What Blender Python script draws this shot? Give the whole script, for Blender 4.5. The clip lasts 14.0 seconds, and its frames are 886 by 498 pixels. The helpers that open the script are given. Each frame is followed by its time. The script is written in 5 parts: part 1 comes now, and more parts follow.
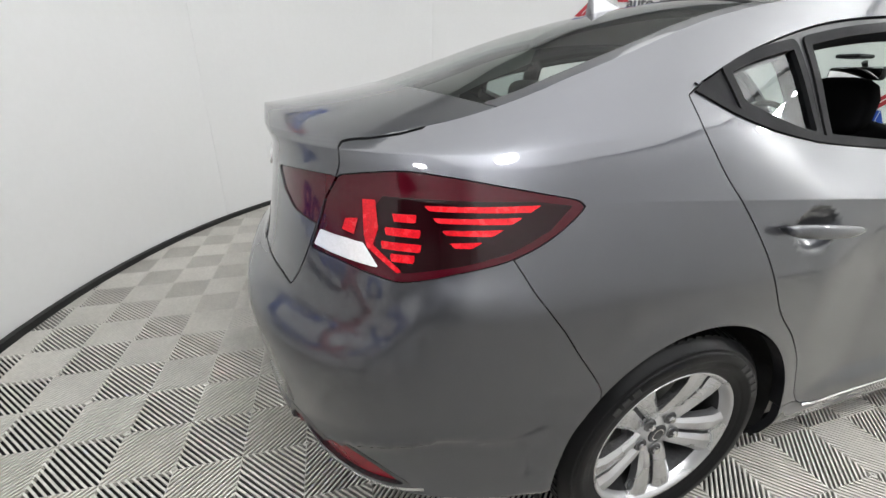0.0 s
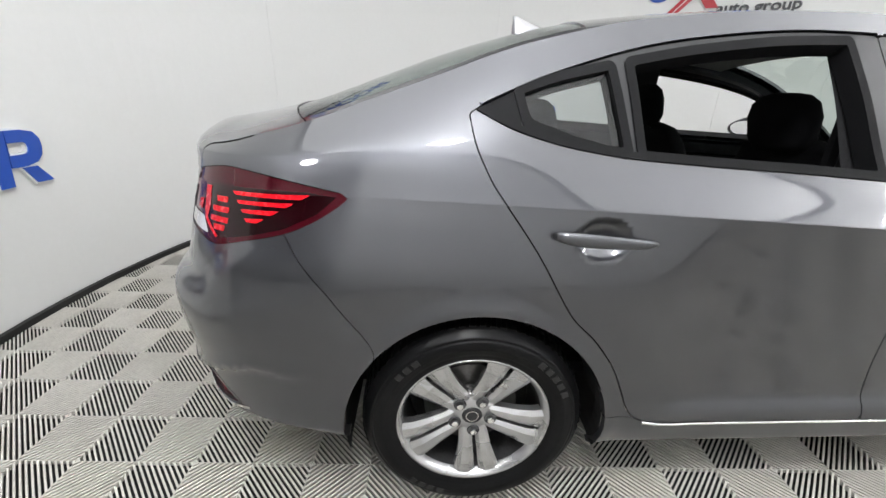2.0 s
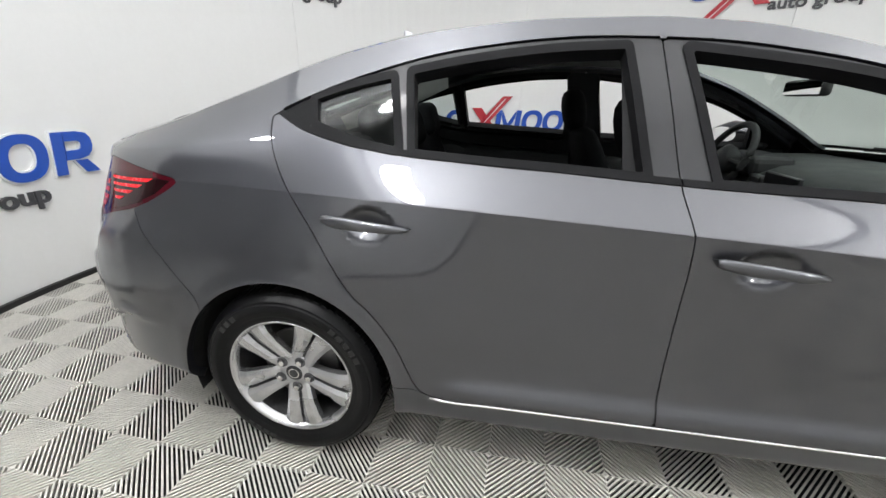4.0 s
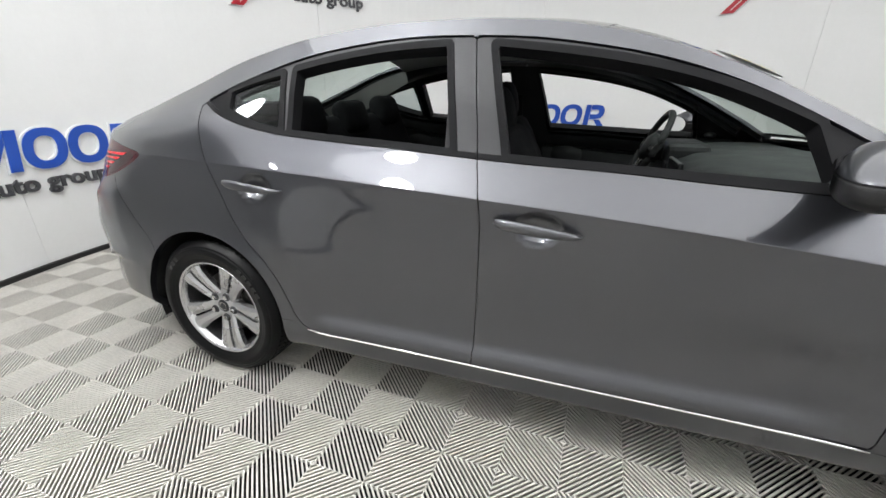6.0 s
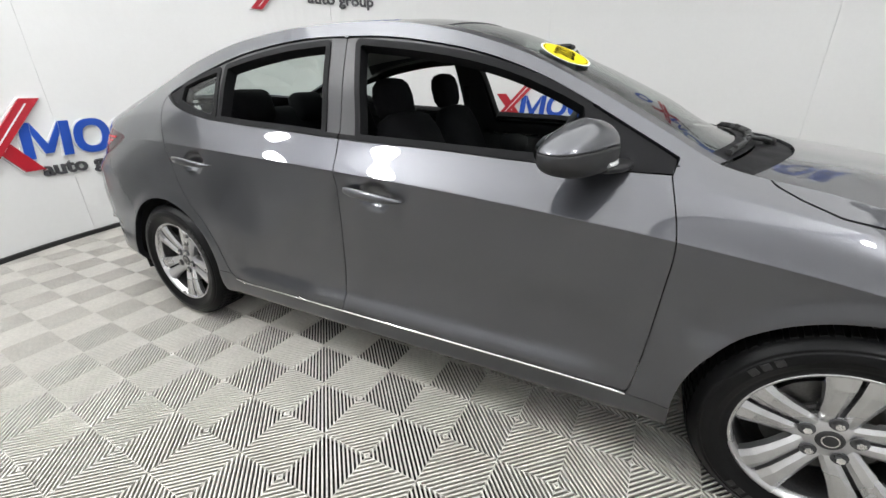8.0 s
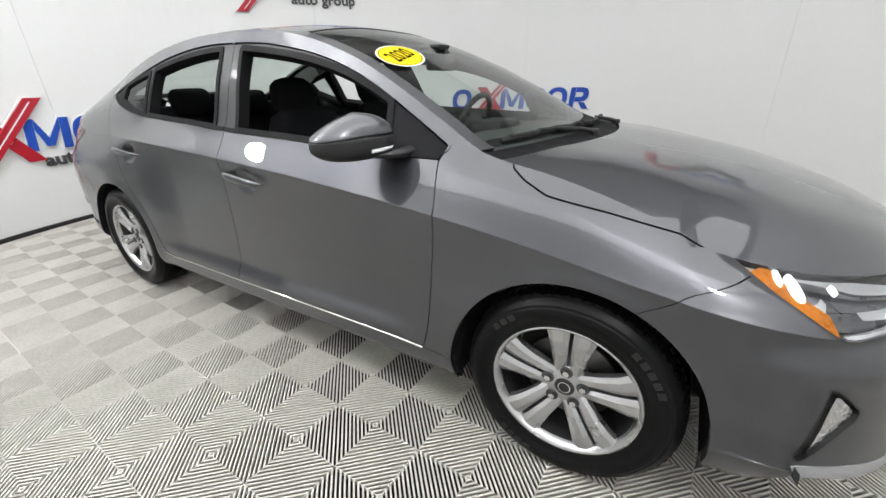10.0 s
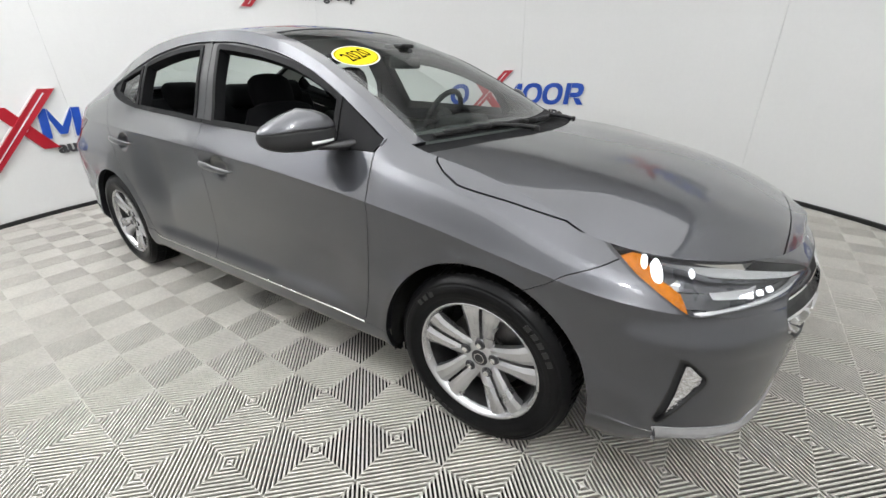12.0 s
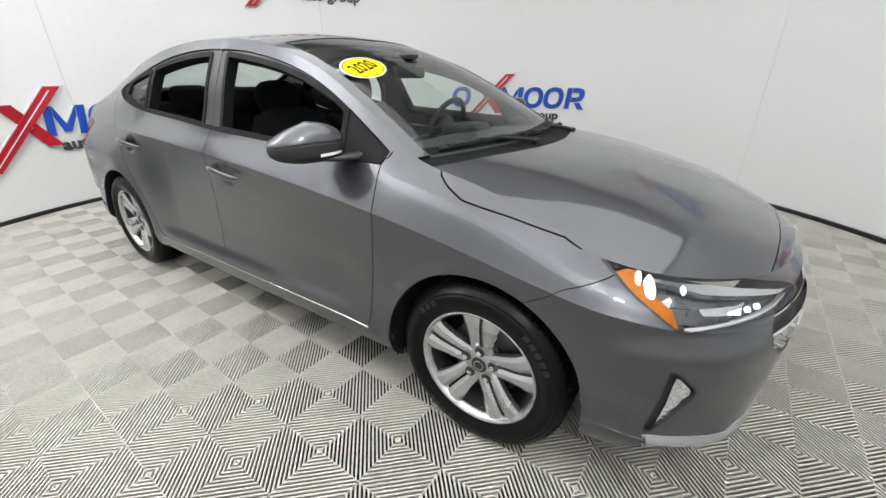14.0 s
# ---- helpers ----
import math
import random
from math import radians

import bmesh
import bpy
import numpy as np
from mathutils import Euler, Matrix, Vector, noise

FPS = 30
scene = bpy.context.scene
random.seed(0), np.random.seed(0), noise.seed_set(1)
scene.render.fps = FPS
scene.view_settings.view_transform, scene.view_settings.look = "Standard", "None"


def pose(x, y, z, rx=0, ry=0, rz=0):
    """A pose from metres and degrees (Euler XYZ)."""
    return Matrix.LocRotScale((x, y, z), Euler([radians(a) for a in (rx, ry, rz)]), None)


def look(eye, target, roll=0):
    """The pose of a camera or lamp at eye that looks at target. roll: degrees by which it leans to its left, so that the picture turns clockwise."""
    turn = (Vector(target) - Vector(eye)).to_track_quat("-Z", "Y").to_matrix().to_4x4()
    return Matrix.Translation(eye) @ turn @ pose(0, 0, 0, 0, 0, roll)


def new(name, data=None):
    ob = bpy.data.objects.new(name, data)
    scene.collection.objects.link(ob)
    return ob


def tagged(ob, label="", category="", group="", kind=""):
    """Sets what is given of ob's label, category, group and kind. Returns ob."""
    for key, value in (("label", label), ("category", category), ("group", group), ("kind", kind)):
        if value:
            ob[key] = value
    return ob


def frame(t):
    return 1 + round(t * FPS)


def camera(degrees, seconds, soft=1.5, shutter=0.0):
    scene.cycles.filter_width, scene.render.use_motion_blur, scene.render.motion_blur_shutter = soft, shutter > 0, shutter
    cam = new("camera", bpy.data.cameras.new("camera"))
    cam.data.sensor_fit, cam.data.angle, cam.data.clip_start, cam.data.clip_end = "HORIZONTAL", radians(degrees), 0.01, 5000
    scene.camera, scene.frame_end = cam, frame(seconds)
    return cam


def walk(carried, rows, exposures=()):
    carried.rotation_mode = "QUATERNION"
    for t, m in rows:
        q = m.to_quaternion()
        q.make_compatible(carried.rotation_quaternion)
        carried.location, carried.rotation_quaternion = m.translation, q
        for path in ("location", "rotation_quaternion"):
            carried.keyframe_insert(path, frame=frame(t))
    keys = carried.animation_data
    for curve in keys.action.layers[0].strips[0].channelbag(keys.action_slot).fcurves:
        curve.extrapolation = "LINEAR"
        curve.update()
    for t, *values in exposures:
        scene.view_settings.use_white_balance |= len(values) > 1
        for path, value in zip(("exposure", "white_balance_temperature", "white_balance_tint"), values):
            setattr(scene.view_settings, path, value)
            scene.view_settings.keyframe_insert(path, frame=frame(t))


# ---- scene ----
cam = camera(97.0, 14.0)
PATH = [
    (0, (-0.797, -1.38, 1.155), (-0.203, 0.364, 0.375), 1.7),
    (0.5, (-0.68, -1.522, 1.141), (-0.234, 0.273, 0.38), 1.9),
    (1, (-0.551, -1.639, 1.171), (-0.233, 0.184, 0.413), 1.7),
    (1.5, (-0.326, -1.664, 1.173), (-0.122, 0.178, 0.419), 1.5),
    (2, (-0.139, -1.715, 1.192), (-0.048, 0.14, 0.449), 1.3),
    (2.5, (0.027, -1.825, 1.184), (0.01, 0.037, 0.453), 1.2),
    (3, (0.211, -1.863, 1.198), (0.09, 0.0, 0.479), 1.1),
    (3.5, (0.448, -1.834, 1.202), (0.234, 0.021, 0.487), 0.9),
    (6, (1.411, -1.958, 1.182), (0.803, -0.198, 0.451), -0.1),
    (6.5, (1.595, -1.983, 1.186), (0.916, -0.246, 0.464), -0.1),
    (7, (1.797, -1.901, 1.181), (1.05, -0.199, 0.442), -0.5),
    (7.5, (1.96, -1.89, 1.179), (1.159, -0.217, 0.43), -0.8),
    (8, (2.155, -1.945, 1.167), (1.305, -0.301, 0.41), -0.9),
    (8.5, (2.331, -1.939, 1.176), (1.441, -0.318, 0.416), -1.2),
    (9, (2.531, -1.864, 1.17), (1.611, -0.262, 0.403), -1.5),
    (11.5, (3.158, -1.782, 1.174), (2.138, -0.261, 0.37), -1.4),
    (12, (3.185, -1.776, 1.187), (2.162, -0.26, 0.377), -1.2),
    (12.5, (3.193, -1.783, 1.203), (2.169, -0.27, 0.389), -1.0),
    (13, (3.194, -1.796, 1.22), (2.173, -0.281, 0.405), -0.6),
    (13.5, (3.195, -1.801, 1.235), (2.177, -0.287, 0.416), -0.4),
    (14, (3.188, -1.806, 1.246), (2.174, -0.289, 0.428), -0.2),
]
walk(cam, [(t, look(eye, target, roll)) for t, eye, target, roll in PATH])

# ---- room light ----
scene.view_settings.exposure = 0.28
world = bpy.data.worlds.new("world")
scene.world = world
world.use_nodes = True
world.node_tree.nodes["Background"].inputs[0].default_value = (0.75, 0.8, 0.85, 1)
world.node_tree.nodes["Background"].inputs[1].default_value = 0.15
LAMP_POWER, CEILING_POWER = 78.0, 1.35

# ---- materials ----


def mat(name, color, rough=0.5, metal=0.0, vary=0.12, scale=6.0, fine=90.0, bump=0.0, coat=0.0, spec=0.5,
        rough_vary=0.08, transmission=0.0, ior=1.45, emit=0.0, random_object=0.0):
    """A surface with two scales of variation, fine relief and optional clear coat."""
    m = bpy.data.materials.new(name)
    m.use_nodes = True
    nt = m.node_tree
    b = nt.nodes["Principled BSDF"]
    b.inputs["Metallic"].default_value = metal
    b.inputs["Roughness"].default_value = rough
    b.inputs["Coat Weight"].default_value = coat
    b.inputs["Coat Roughness"].default_value = 0.025
    b.inputs["Specular IOR Level"].default_value = spec
    b.inputs["IOR"].default_value = ior
    b.inputs["Transmission Weight"].default_value = transmission
    if emit:
        b.inputs["Emission Color"].default_value = (*color, 1)
        b.inputs["Emission Strength"].default_value = emit
    tc = nt.nodes.new("ShaderNodeTexCoord")
    n1 = nt.nodes.new("ShaderNodeTexNoise")
    n1.inputs["Scale"].default_value = scale
    n1.inputs["Detail"].default_value = 4
    n2 = nt.nodes.new("ShaderNodeTexNoise")
    n2.inputs["Scale"].default_value = fine
    n2.inputs["Detail"].default_value = 2
    for n in (n1, n2):
        nt.links.new(tc.outputs["Object"], n.inputs["Vector"])
    mixn = nt.nodes.new("ShaderNodeMath")
    mixn.operation = "ADD"
    nt.links.new(n1.outputs["Fac"], mixn.inputs[0])
    nt.links.new(n2.outputs["Fac"], mixn.inputs[1])
    ramp = nt.nodes.new("ShaderNodeMapRange")
    ramp.inputs[1].default_value, ramp.inputs[2].default_value = 0.6, 1.4
    ramp.inputs[3].default_value, ramp.inputs[4].default_value = 1 - vary, 1 + vary
    nt.links.new(mixn.outputs[0], ramp.inputs[0])
    val = ramp.outputs[0]
    if random_object:
        oi = nt.nodes.new("ShaderNodeObjectInfo")
        rr = nt.nodes.new("ShaderNodeMapRange")
        rr.inputs[3].default_value, rr.inputs[4].default_value = 1 - random_object, 1 + random_object
        nt.links.new(oi.outputs["Random"], rr.inputs[0])
        mm = nt.nodes.new("ShaderNodeMath")
        mm.operation = "MULTIPLY"
        nt.links.new(val, mm.inputs[0])
        nt.links.new(rr.outputs[0], mm.inputs[1])
        val = mm.outputs[0]
    vm = nt.nodes.new("ShaderNodeVectorMath")
    vm.operation = "SCALE"
    vm.inputs[0].default_value = color
    nt.links.new(val, vm.inputs["Scale"])
    nt.links.new(vm.outputs[0], b.inputs["Base Color"])
    if rough_vary:
        r2 = nt.nodes.new("ShaderNodeMapRange")
        r2.inputs[1].default_value, r2.inputs[2].default_value = 0.3, 0.7
        r2.inputs[3].default_value = max(0.0, rough - rough_vary)
        r2.inputs[4].default_value = min(1.0, rough + rough_vary)
        nt.links.new(n1.outputs["Fac"], r2.inputs[0])
        nt.links.new(r2.outputs[0], b.inputs["Roughness"])
    if bump:
        bn = nt.nodes.new("ShaderNodeBump")
        bn.inputs["Strength"].default_value = bump
        bn.inputs["Distance"].default_value = 0.002
        nt.links.new(n2.outputs["Fac"], bn.inputs["Height"])
        nt.links.new(bn.outputs[0], b.inputs["Normal"])
    return m


def glass_mat(name, tint, rough=0.0, facing=0.045):
    """Thin automotive glass: clear with a tint, mirror gloss by Fresnel."""
    m = bpy.data.materials.new(name)
    m.use_nodes = True
    nt = m.node_tree
    nt.nodes.remove(nt.nodes["Principled BSDF"])
    tr = nt.nodes.new("ShaderNodeBsdfTransparent")
    tr.inputs[0].default_value = (*tint, 1)
    gl = nt.nodes.new("ShaderNodeBsdfGlossy")
    gl.inputs["Roughness"].default_value = rough
    lw = nt.nodes.new("ShaderNodeLayerWeight")
    lw.inputs[0].default_value = 0.5
    pw = nt.nodes.new("ShaderNodeMath")
    pw.operation = "POWER"
    pw.inputs[1].default_value = 4.5
    nt.links.new(lw.outputs["Facing"], pw.inputs[0])
    fr = nt.nodes.new("ShaderNodeMapRange")
    fr.inputs[3].default_value, fr.inputs[4].default_value = facing, 1.0
    nt.links.new(pw.outputs[0], fr.inputs[0])
    mx = nt.nodes.new("ShaderNodeMixShader")
    nt.links.new(fr.outputs[0], mx.inputs[0])
    nt.links.new(tr.outputs[0], mx.inputs[1])
    nt.links.new(gl.outputs[0], mx.inputs[2])
    nt.links.new(mx.outputs[0], nt.nodes["Material Output"].inputs[0])
    return m


PAINT = mat("grey_metallic_paint", (0.074, 0.076, 0.086), 0.40, 0.95, 0.03, 2.0, 900.0, 0.0, 1.0, 0.5, 0.02)
PAINT.node_tree.nodes["Principled BSDF"].inputs["Coat Roughness"].default_value = 0.004
PAINT.node_tree.nodes["Principled BSDF"].inputs["Coat IOR"].default_value = 1.66
BLACK_GLOSS = mat("gloss_black_trim", (0.02, 0.02, 0.022), 0.34, 0.0, 0.1, 5, 200, 0.0, 0.25, 0.5, 0.04)
BLACK_SATIN = mat("satin_black_plastic", (0.018, 0.018, 0.019), 0.5, 0.0, 0.15, 8, 400, 0.25)
RUBBER = mat("black_rubber", (0.012, 0.012, 0.012), 0.62, 0.0, 0.2, 10, 300, 0.2)
TYRE = mat("tyre_rubber", (0.005, 0.005, 0.0055), 0.36, 0.0, 0.25, 9, 160, 0.08, 0, 0.18)
CLOTH = mat("black_woven_cloth", (0.007, 0.007, 0.008), 0.88, 0.0, 0.3, 12, 700, 0.6, 0, 0.12)
HARD_TRIM = mat("dark_moulded_plastic", (0.013, 0.013, 0.0145), 0.58, 0.0, 0.15, 10, 500, 0.4)
HEADLINER = mat("grey_headliner_fabric", (0.33, 0.33, 0.32), 0.9, 0.0, 0.08, 6, 500, 0.3)
ALLOY = mat("machined_silver_alloy", (0.54, 0.54, 0.55), 0.27, 0.9, 0.05, 4, 300, 0.05, 0.5)
CHROME = mat("polished_chrome", (0.8, 0.8, 0.8), 0.08, 1.0, 0.03, 5, 100, 0, 0, 0.5, 0.03)
STEEL = mat("dull_steel", (0.2, 0.195, 0.19), 0.45, 0.9, 0.2, 14, 150, 0.1)
# rim barrel: the shade behind the spokes is put into this dark colour
BARREL = mat("shaded_dark_metal", (0.06, 0.06, 0.062), 0.5, 0.7, 0.3, 14, 150, 0.1)
MARK = mat("lighter_rubber", (0.016, 0.016, 0.0165), 0.35, 0.0, 0.3, 30, 200, 0.1)
FRAME_DARK = mat("satin_charcoal_frame", (0.028, 0.0285, 0.031), 0.45, 0.0, 0.05, 4, 300, 0.0, 0.12)
MATT_BLACK = mat("matt_black_plastic", (0.010, 0.010, 0.011), 0.6, 0.0, 0.2, 10, 300, 0.15, 0, 0.12)
CAVITY = mat("dark_cavity", (0.008, 0.008, 0.008), 0.8, 0.0, 0.2, 8, 60, 0.1)
LENS_RED = mat("dark_red_lens", (0.045, 0.002, 0.006), 0.1, 0.0, 0.08, 6, 120, 0, 0.12, 0.35)
RED_BAR = mat("bright_red_reflector", (0.55, 0.004, 0.012), 0.25, 0.0, 0.35, 60, 300, 0.5, 0.4, 0.3)
REFLECTOR_RED = mat("deep_red_reflector", (0.22, 0.004, 0.010), 0.12, 0.0, 0.3, 50, 220, 0.3, 0.15, 0.4)
LENS_BLACK = mat("smoked_black_lens", (0.010, 0.001, 0.002), 0.08, 0.0, 0.1, 6, 120, 0, 0.2, 0.3)
LENS_CLEAR = mat("clear_reverse_lens", (0.75, 0.75, 0.76), 0.15, 0.25, 0.1, 30, 200, 0.4, 1.0)
AMBER = mat("amber_reflector", (0.50, 0.15, 0.002), 0.3, 0.0, 0.5, 90, 320, 1.0, 0.0, 0.2)
LAMP_GREY = mat("lamp_housing_grey", (0.10, 0.10, 0.106), 0.3, 0.4, 0.15, 12, 150, 0.1, 0.3)
LAMP_CHROME = mat("lamp_reflector", (0.75, 0.75, 0.76), 0.12, 1.0, 0.05, 12, 100, 0.0)
FACET = mat("faceted_reflector", (0.7, 0.7, 0.71), 0.16, 1.0, 0.35, 60, 130, 1.0, 0.5)
LAMP_WHITE = mat("lit_lamp_white", (0.95, 0.97, 1.0), 0.3, 0, 0.02, 10, 100, 0, 0, 0.5, 0, emit=1.1)
GLASS = glass_mat("tinted_glass", (0.72, 0.8, 0.76))
GLASS_SIDE = glass_mat("side_glass", (0.55, 0.6, 0.59))
LENS_GLASS = glass_mat("lamp_cover", (0.93, 0.94, 0.95), 0.0, 0.02)
MIRROR = mat("mirror_glass", (0.85, 0.86, 0.86), 0.02, 1.0, 0.0, 5, 50, 0, 0, 0.5, 0)
WALL_WHITE = mat("white_wall_panel", (0.76, 0.762, 0.755), 0.55, 0.0, 0.015, 0.7, 30, 0.04)
CEIL_WHITE = mat("white_ceiling", (0.75, 0.75, 0.74), 0.7, 0.0, 0.03, 1.2, 40, 0.1)
BASE_BLACK = mat("black_skirting", (0.014, 0.014, 0.014), 0.5, 0.0, 0.2, 5, 80, 0.2)
TILE = mat("light_grey_rib_tile", (0.56, 0.54, 0.497), 0.62, 0.0, 0.13, 9, 70, 0.15, 0, 0.25, 0.1, random_object=0.05)
UNDER = mat("dark_underlay", (0.008, 0.008, 0.008), 0.9, 0.0, 0.3, 6, 60, 0.2)
SIGN_BLUE = mat("blue_sign_face", (0.015, 0.075, 0.42), 0.35, 0.0, 0.04, 4, 60, 0, 0.3)
SIGN_RED = mat("red_sign_face", (0.42, 0.012, 0.025), 0.35, 0.0, 0.05, 4, 60, 0, 0.3)
SIGN_GREY = mat("dark_grey_sign_face", (0.06, 0.06, 0.065), 0.4, 0.0, 0.05, 4, 60, 0)
SIGN_EDGE = mat("white_sign_edge", (0.75, 0.75, 0.75), 0.5, 0.0, 0.03, 4, 60, 0)
YELLOW = mat("yellow_sticker", (0.82, 0.64, 0.01), 0.6, 0.0, 0.03, 8, 90, 0, 0, 0.1)
INK = mat("black_ink", (0.006, 0.006, 0.006), 0.9, 0, 0.05, 8, 90, 0, 0, 0.0)
LIP_SILVER = mat("satin_silver_lip", (0.36, 0.36, 0.37), 0.42, 0.3, 0.05, 6, 120, 0.0, 0.2)
PAPER = mat("white_paper", (0.8, 0.8, 0.78), 0.6, 0, 0.03, 8, 90, 0)

# ---- mesh helpers ----


def part(name, bm, material, parent=None, label="", smooth=False):
    """Links a bmesh as one mesh object under a thing or a part."""
    me = bpy.data.meshes.new(name)
    bm.to_mesh(me)
    bm.free()
    if smooth:
        me.shade_smooth()
    me.materials.append(material)
    ob = new(name, me)
    if parent is not None:
        ob.parent = parent
    return tagged(ob, label)


def from_lists(name, verts, faces, material, parent=None, label="", smooth=False):
    me = bpy.data.meshes.new(name)
    me.from_pydata([tuple(v) for v in verts], [], [tuple(f) for f in faces])
    me.update()
    if smooth:
        me.shade_smooth()
    me.materials.append(material)
    ob = new(name, me)
    if parent is not None:
        ob.parent = parent
    return tagged(ob, label)


def box_bm(lo, hi, bevel=0.0, segments=2, bm=None):
    bm = bm or bmesh.new()
    m = Matrix.Translation([(a + b) / 2 for a, b in zip(lo, hi)]) @ Matrix.Diagonal([b - a for a, b in zip(lo, hi)] + [1])
    r = bmesh.ops.create_cube(bm, size=1, matrix=m)
    if bevel:
        es = {e for v in r["verts"] for e in v.link_edges}
        bmesh.ops.bevel(bm, geom=list(es), offset=bevel, segments=segments, affect="EDGES", profile=0.5)
    return bm


def prism_bm(outline, depth, frame_m, bevel=0.0, bm=None):
    """A polygon in the xy plane of frame_m, extruded by depth along its z."""
    bm = bm or bmesh.new()
    lo = [bm.verts.new(frame_m @ Vector((x, y, 0))) for x, y in outline]
    hi = [bm.verts.new(frame_m @ Vector((x, y, depth))) for x, y in outline]
    n = len(outline)
    top = bm.faces.new(hi)
    bm.faces.new(lo[::-1])
    for i in range(n):
        bm.faces.new((lo[i], lo[(i + 1) % n], hi[(i + 1) % n], hi[i]))
    if bevel:
        bmesh.ops.bevel(bm, geom=list(top.edges), offset=bevel, segments=2, affect="EDGES", profile=0.6)
    bmesh.ops.recalc_face_normals(bm, faces=bm.faces[:])
    return bm


def lathe_bm(profile, steps, axis_m=None, bm=None, closed=False):
    """Revolves (radius, height) points about the z axis of axis_m."""
    bm = bm or bmesh.new()
    axis_m = axis_m or Matrix.Identity(4)
    rings = []
    for k in range(steps):
        a = 2 * math.pi * k / steps
        rings.append([bm.verts.new(axis_m @ Vector((r * math.cos(a), r * math.sin(a), h))) for r, h in profile])
    n = len(profile)
    for k in range(steps):
        p, q = rings[k], rings[(k + 1) % steps]
        for i in range(n if closed else n - 1):
            j = (i + 1) % n
            bm.faces.new((p[i], q[i], q[j], p[j]))
    bmesh.ops.recalc_face_normals(bm, faces=bm.faces[:])
    return bm


def tube_bm(points, radius, sides=10, bm=None, closed=False, taper=1.0):
    """A round tube through points."""
    bm = bm or bmesh.new()
    pts = [Vector(p) for p in points]
    n = len(pts)
    rings = []
    for i, p in enumerate(pts):
        a = pts[(i - 1) % n] if (closed or i > 0) else p
        b = pts[(i + 1) % n] if (closed or i < n - 1) else p
        d = (b - a).normalized()
        up = Vector((0, 0, 1)) if abs(d.z) < 0.9 else Vector((1, 0, 0))
        e = d.cross(up).normalized()
        f = d.cross(e)
        r = radius * (1 + (taper - 1) * i / max(1, n - 1))
        rings.append([bm.verts.new(p + r * (math.cos(2 * math.pi * k / sides) * e + math.sin(2 * math.pi * k / sides) * f)) for k in range(sides)])
    for i in range(n if closed else n - 1):
        p, q = rings[i], rings[(i + 1) % n]
        for k in range(sides):
            bm.faces.new((p[k], p[(k + 1) % sides], q[(k + 1) % sides], q[k]))
    if not closed:
        bm.faces.new(rings[0][::-1])
        bm.faces.new(rings[-1])
    bmesh.ops.recalc_face_normals(bm, faces=bm.faces[:])
    return bm


def pchip(xs, ys):
    """A monotone smooth function through knots."""
    xs, ys = np.asarray(xs, float), np.asarray(ys, float)
    h, d = np.diff(xs), np.diff(ys) / np.diff(xs)
    m = np.zeros_like(xs)
    for i in range(1, len(xs) - 1):
        if d[i - 1] * d[i] > 0:
            w1, w2 = 2 * h[i] + h[i - 1], h[i] + 2 * h[i - 1]
            m[i] = (w1 + w2) / (w1 / d[i - 1] + w2 / d[i])
    m[0], m[-1] = d[0], d[-1]

    def f(x):
        x = np.clip(np.asarray(x, float), xs[0], xs[-1])
        i = np.clip(np.searchsorted(xs, x) - 1, 0, len(xs) - 2)
        t = (x - xs[i]) / h[i]
        return ((2 * t**3 - 3 * t**2 + 1) * ys[i] + (t**3 - 2 * t**2 + t) * h[i] * m[i]
                + (-2 * t**3 + 3 * t**2) * ys[i + 1] + (t**3 - t**2) * h[i] * m[i + 1])
    return f


def knots(*pairs):
    return pchip([p[0] for p in pairs], [p[1] for p in pairs])


def smooth_line(pts, sub=6, closed=True):
    """Catmull-Rom curve through 2D or 3D points."""
    p = [np.asarray(q, float) for q in pts]
    n = len(p)
    out = []
    for i in range(n if closed else n - 1):
        a, b, c, d = (p[(i + k) % n] if closed else p[min(max(i + k, 0), n - 1)] for k in (-1, 0, 1, 2))
        for k in range(sub):
            t = k / sub
            out.append(0.5 * (2 * b + (c - a) * t + (2 * a - 5 * b + 4 * c - d) * t * t + (3 * b - a - 3 * c + d) * t**3))
    if not closed:
        out.append(p[-1])
    return np.array(out)


def signed(poly, pts):
    """Signed distance of 2D points from a closed polygon, negative inside."""
    poly, pts = np.asarray(poly, float), np.asarray(pts, float)
    best = np.full(len(pts), 1e9)
    inside = np.zeros(len(pts), bool)
    for a, b in zip(poly, np.roll(poly, -1, axis=0)):
        e = b - a
        w = pts - a
        t = np.clip(w @ e / max(e @ e, 1e-12), 0, 1)
        best = np.minimum(best, np.hypot(*(w - t[:, None] * e).T))
        if a[1] != b[1]:
            cross = ((a[1] > pts[:, 1]) != (b[1] > pts[:, 1])) & (pts[:, 0] < (b[0] - a[0]) * (pts[:, 1] - a[1]) / (b[1] - a[1]) + a[0])
            inside ^= cross
    return np.where(inside, -best, best)


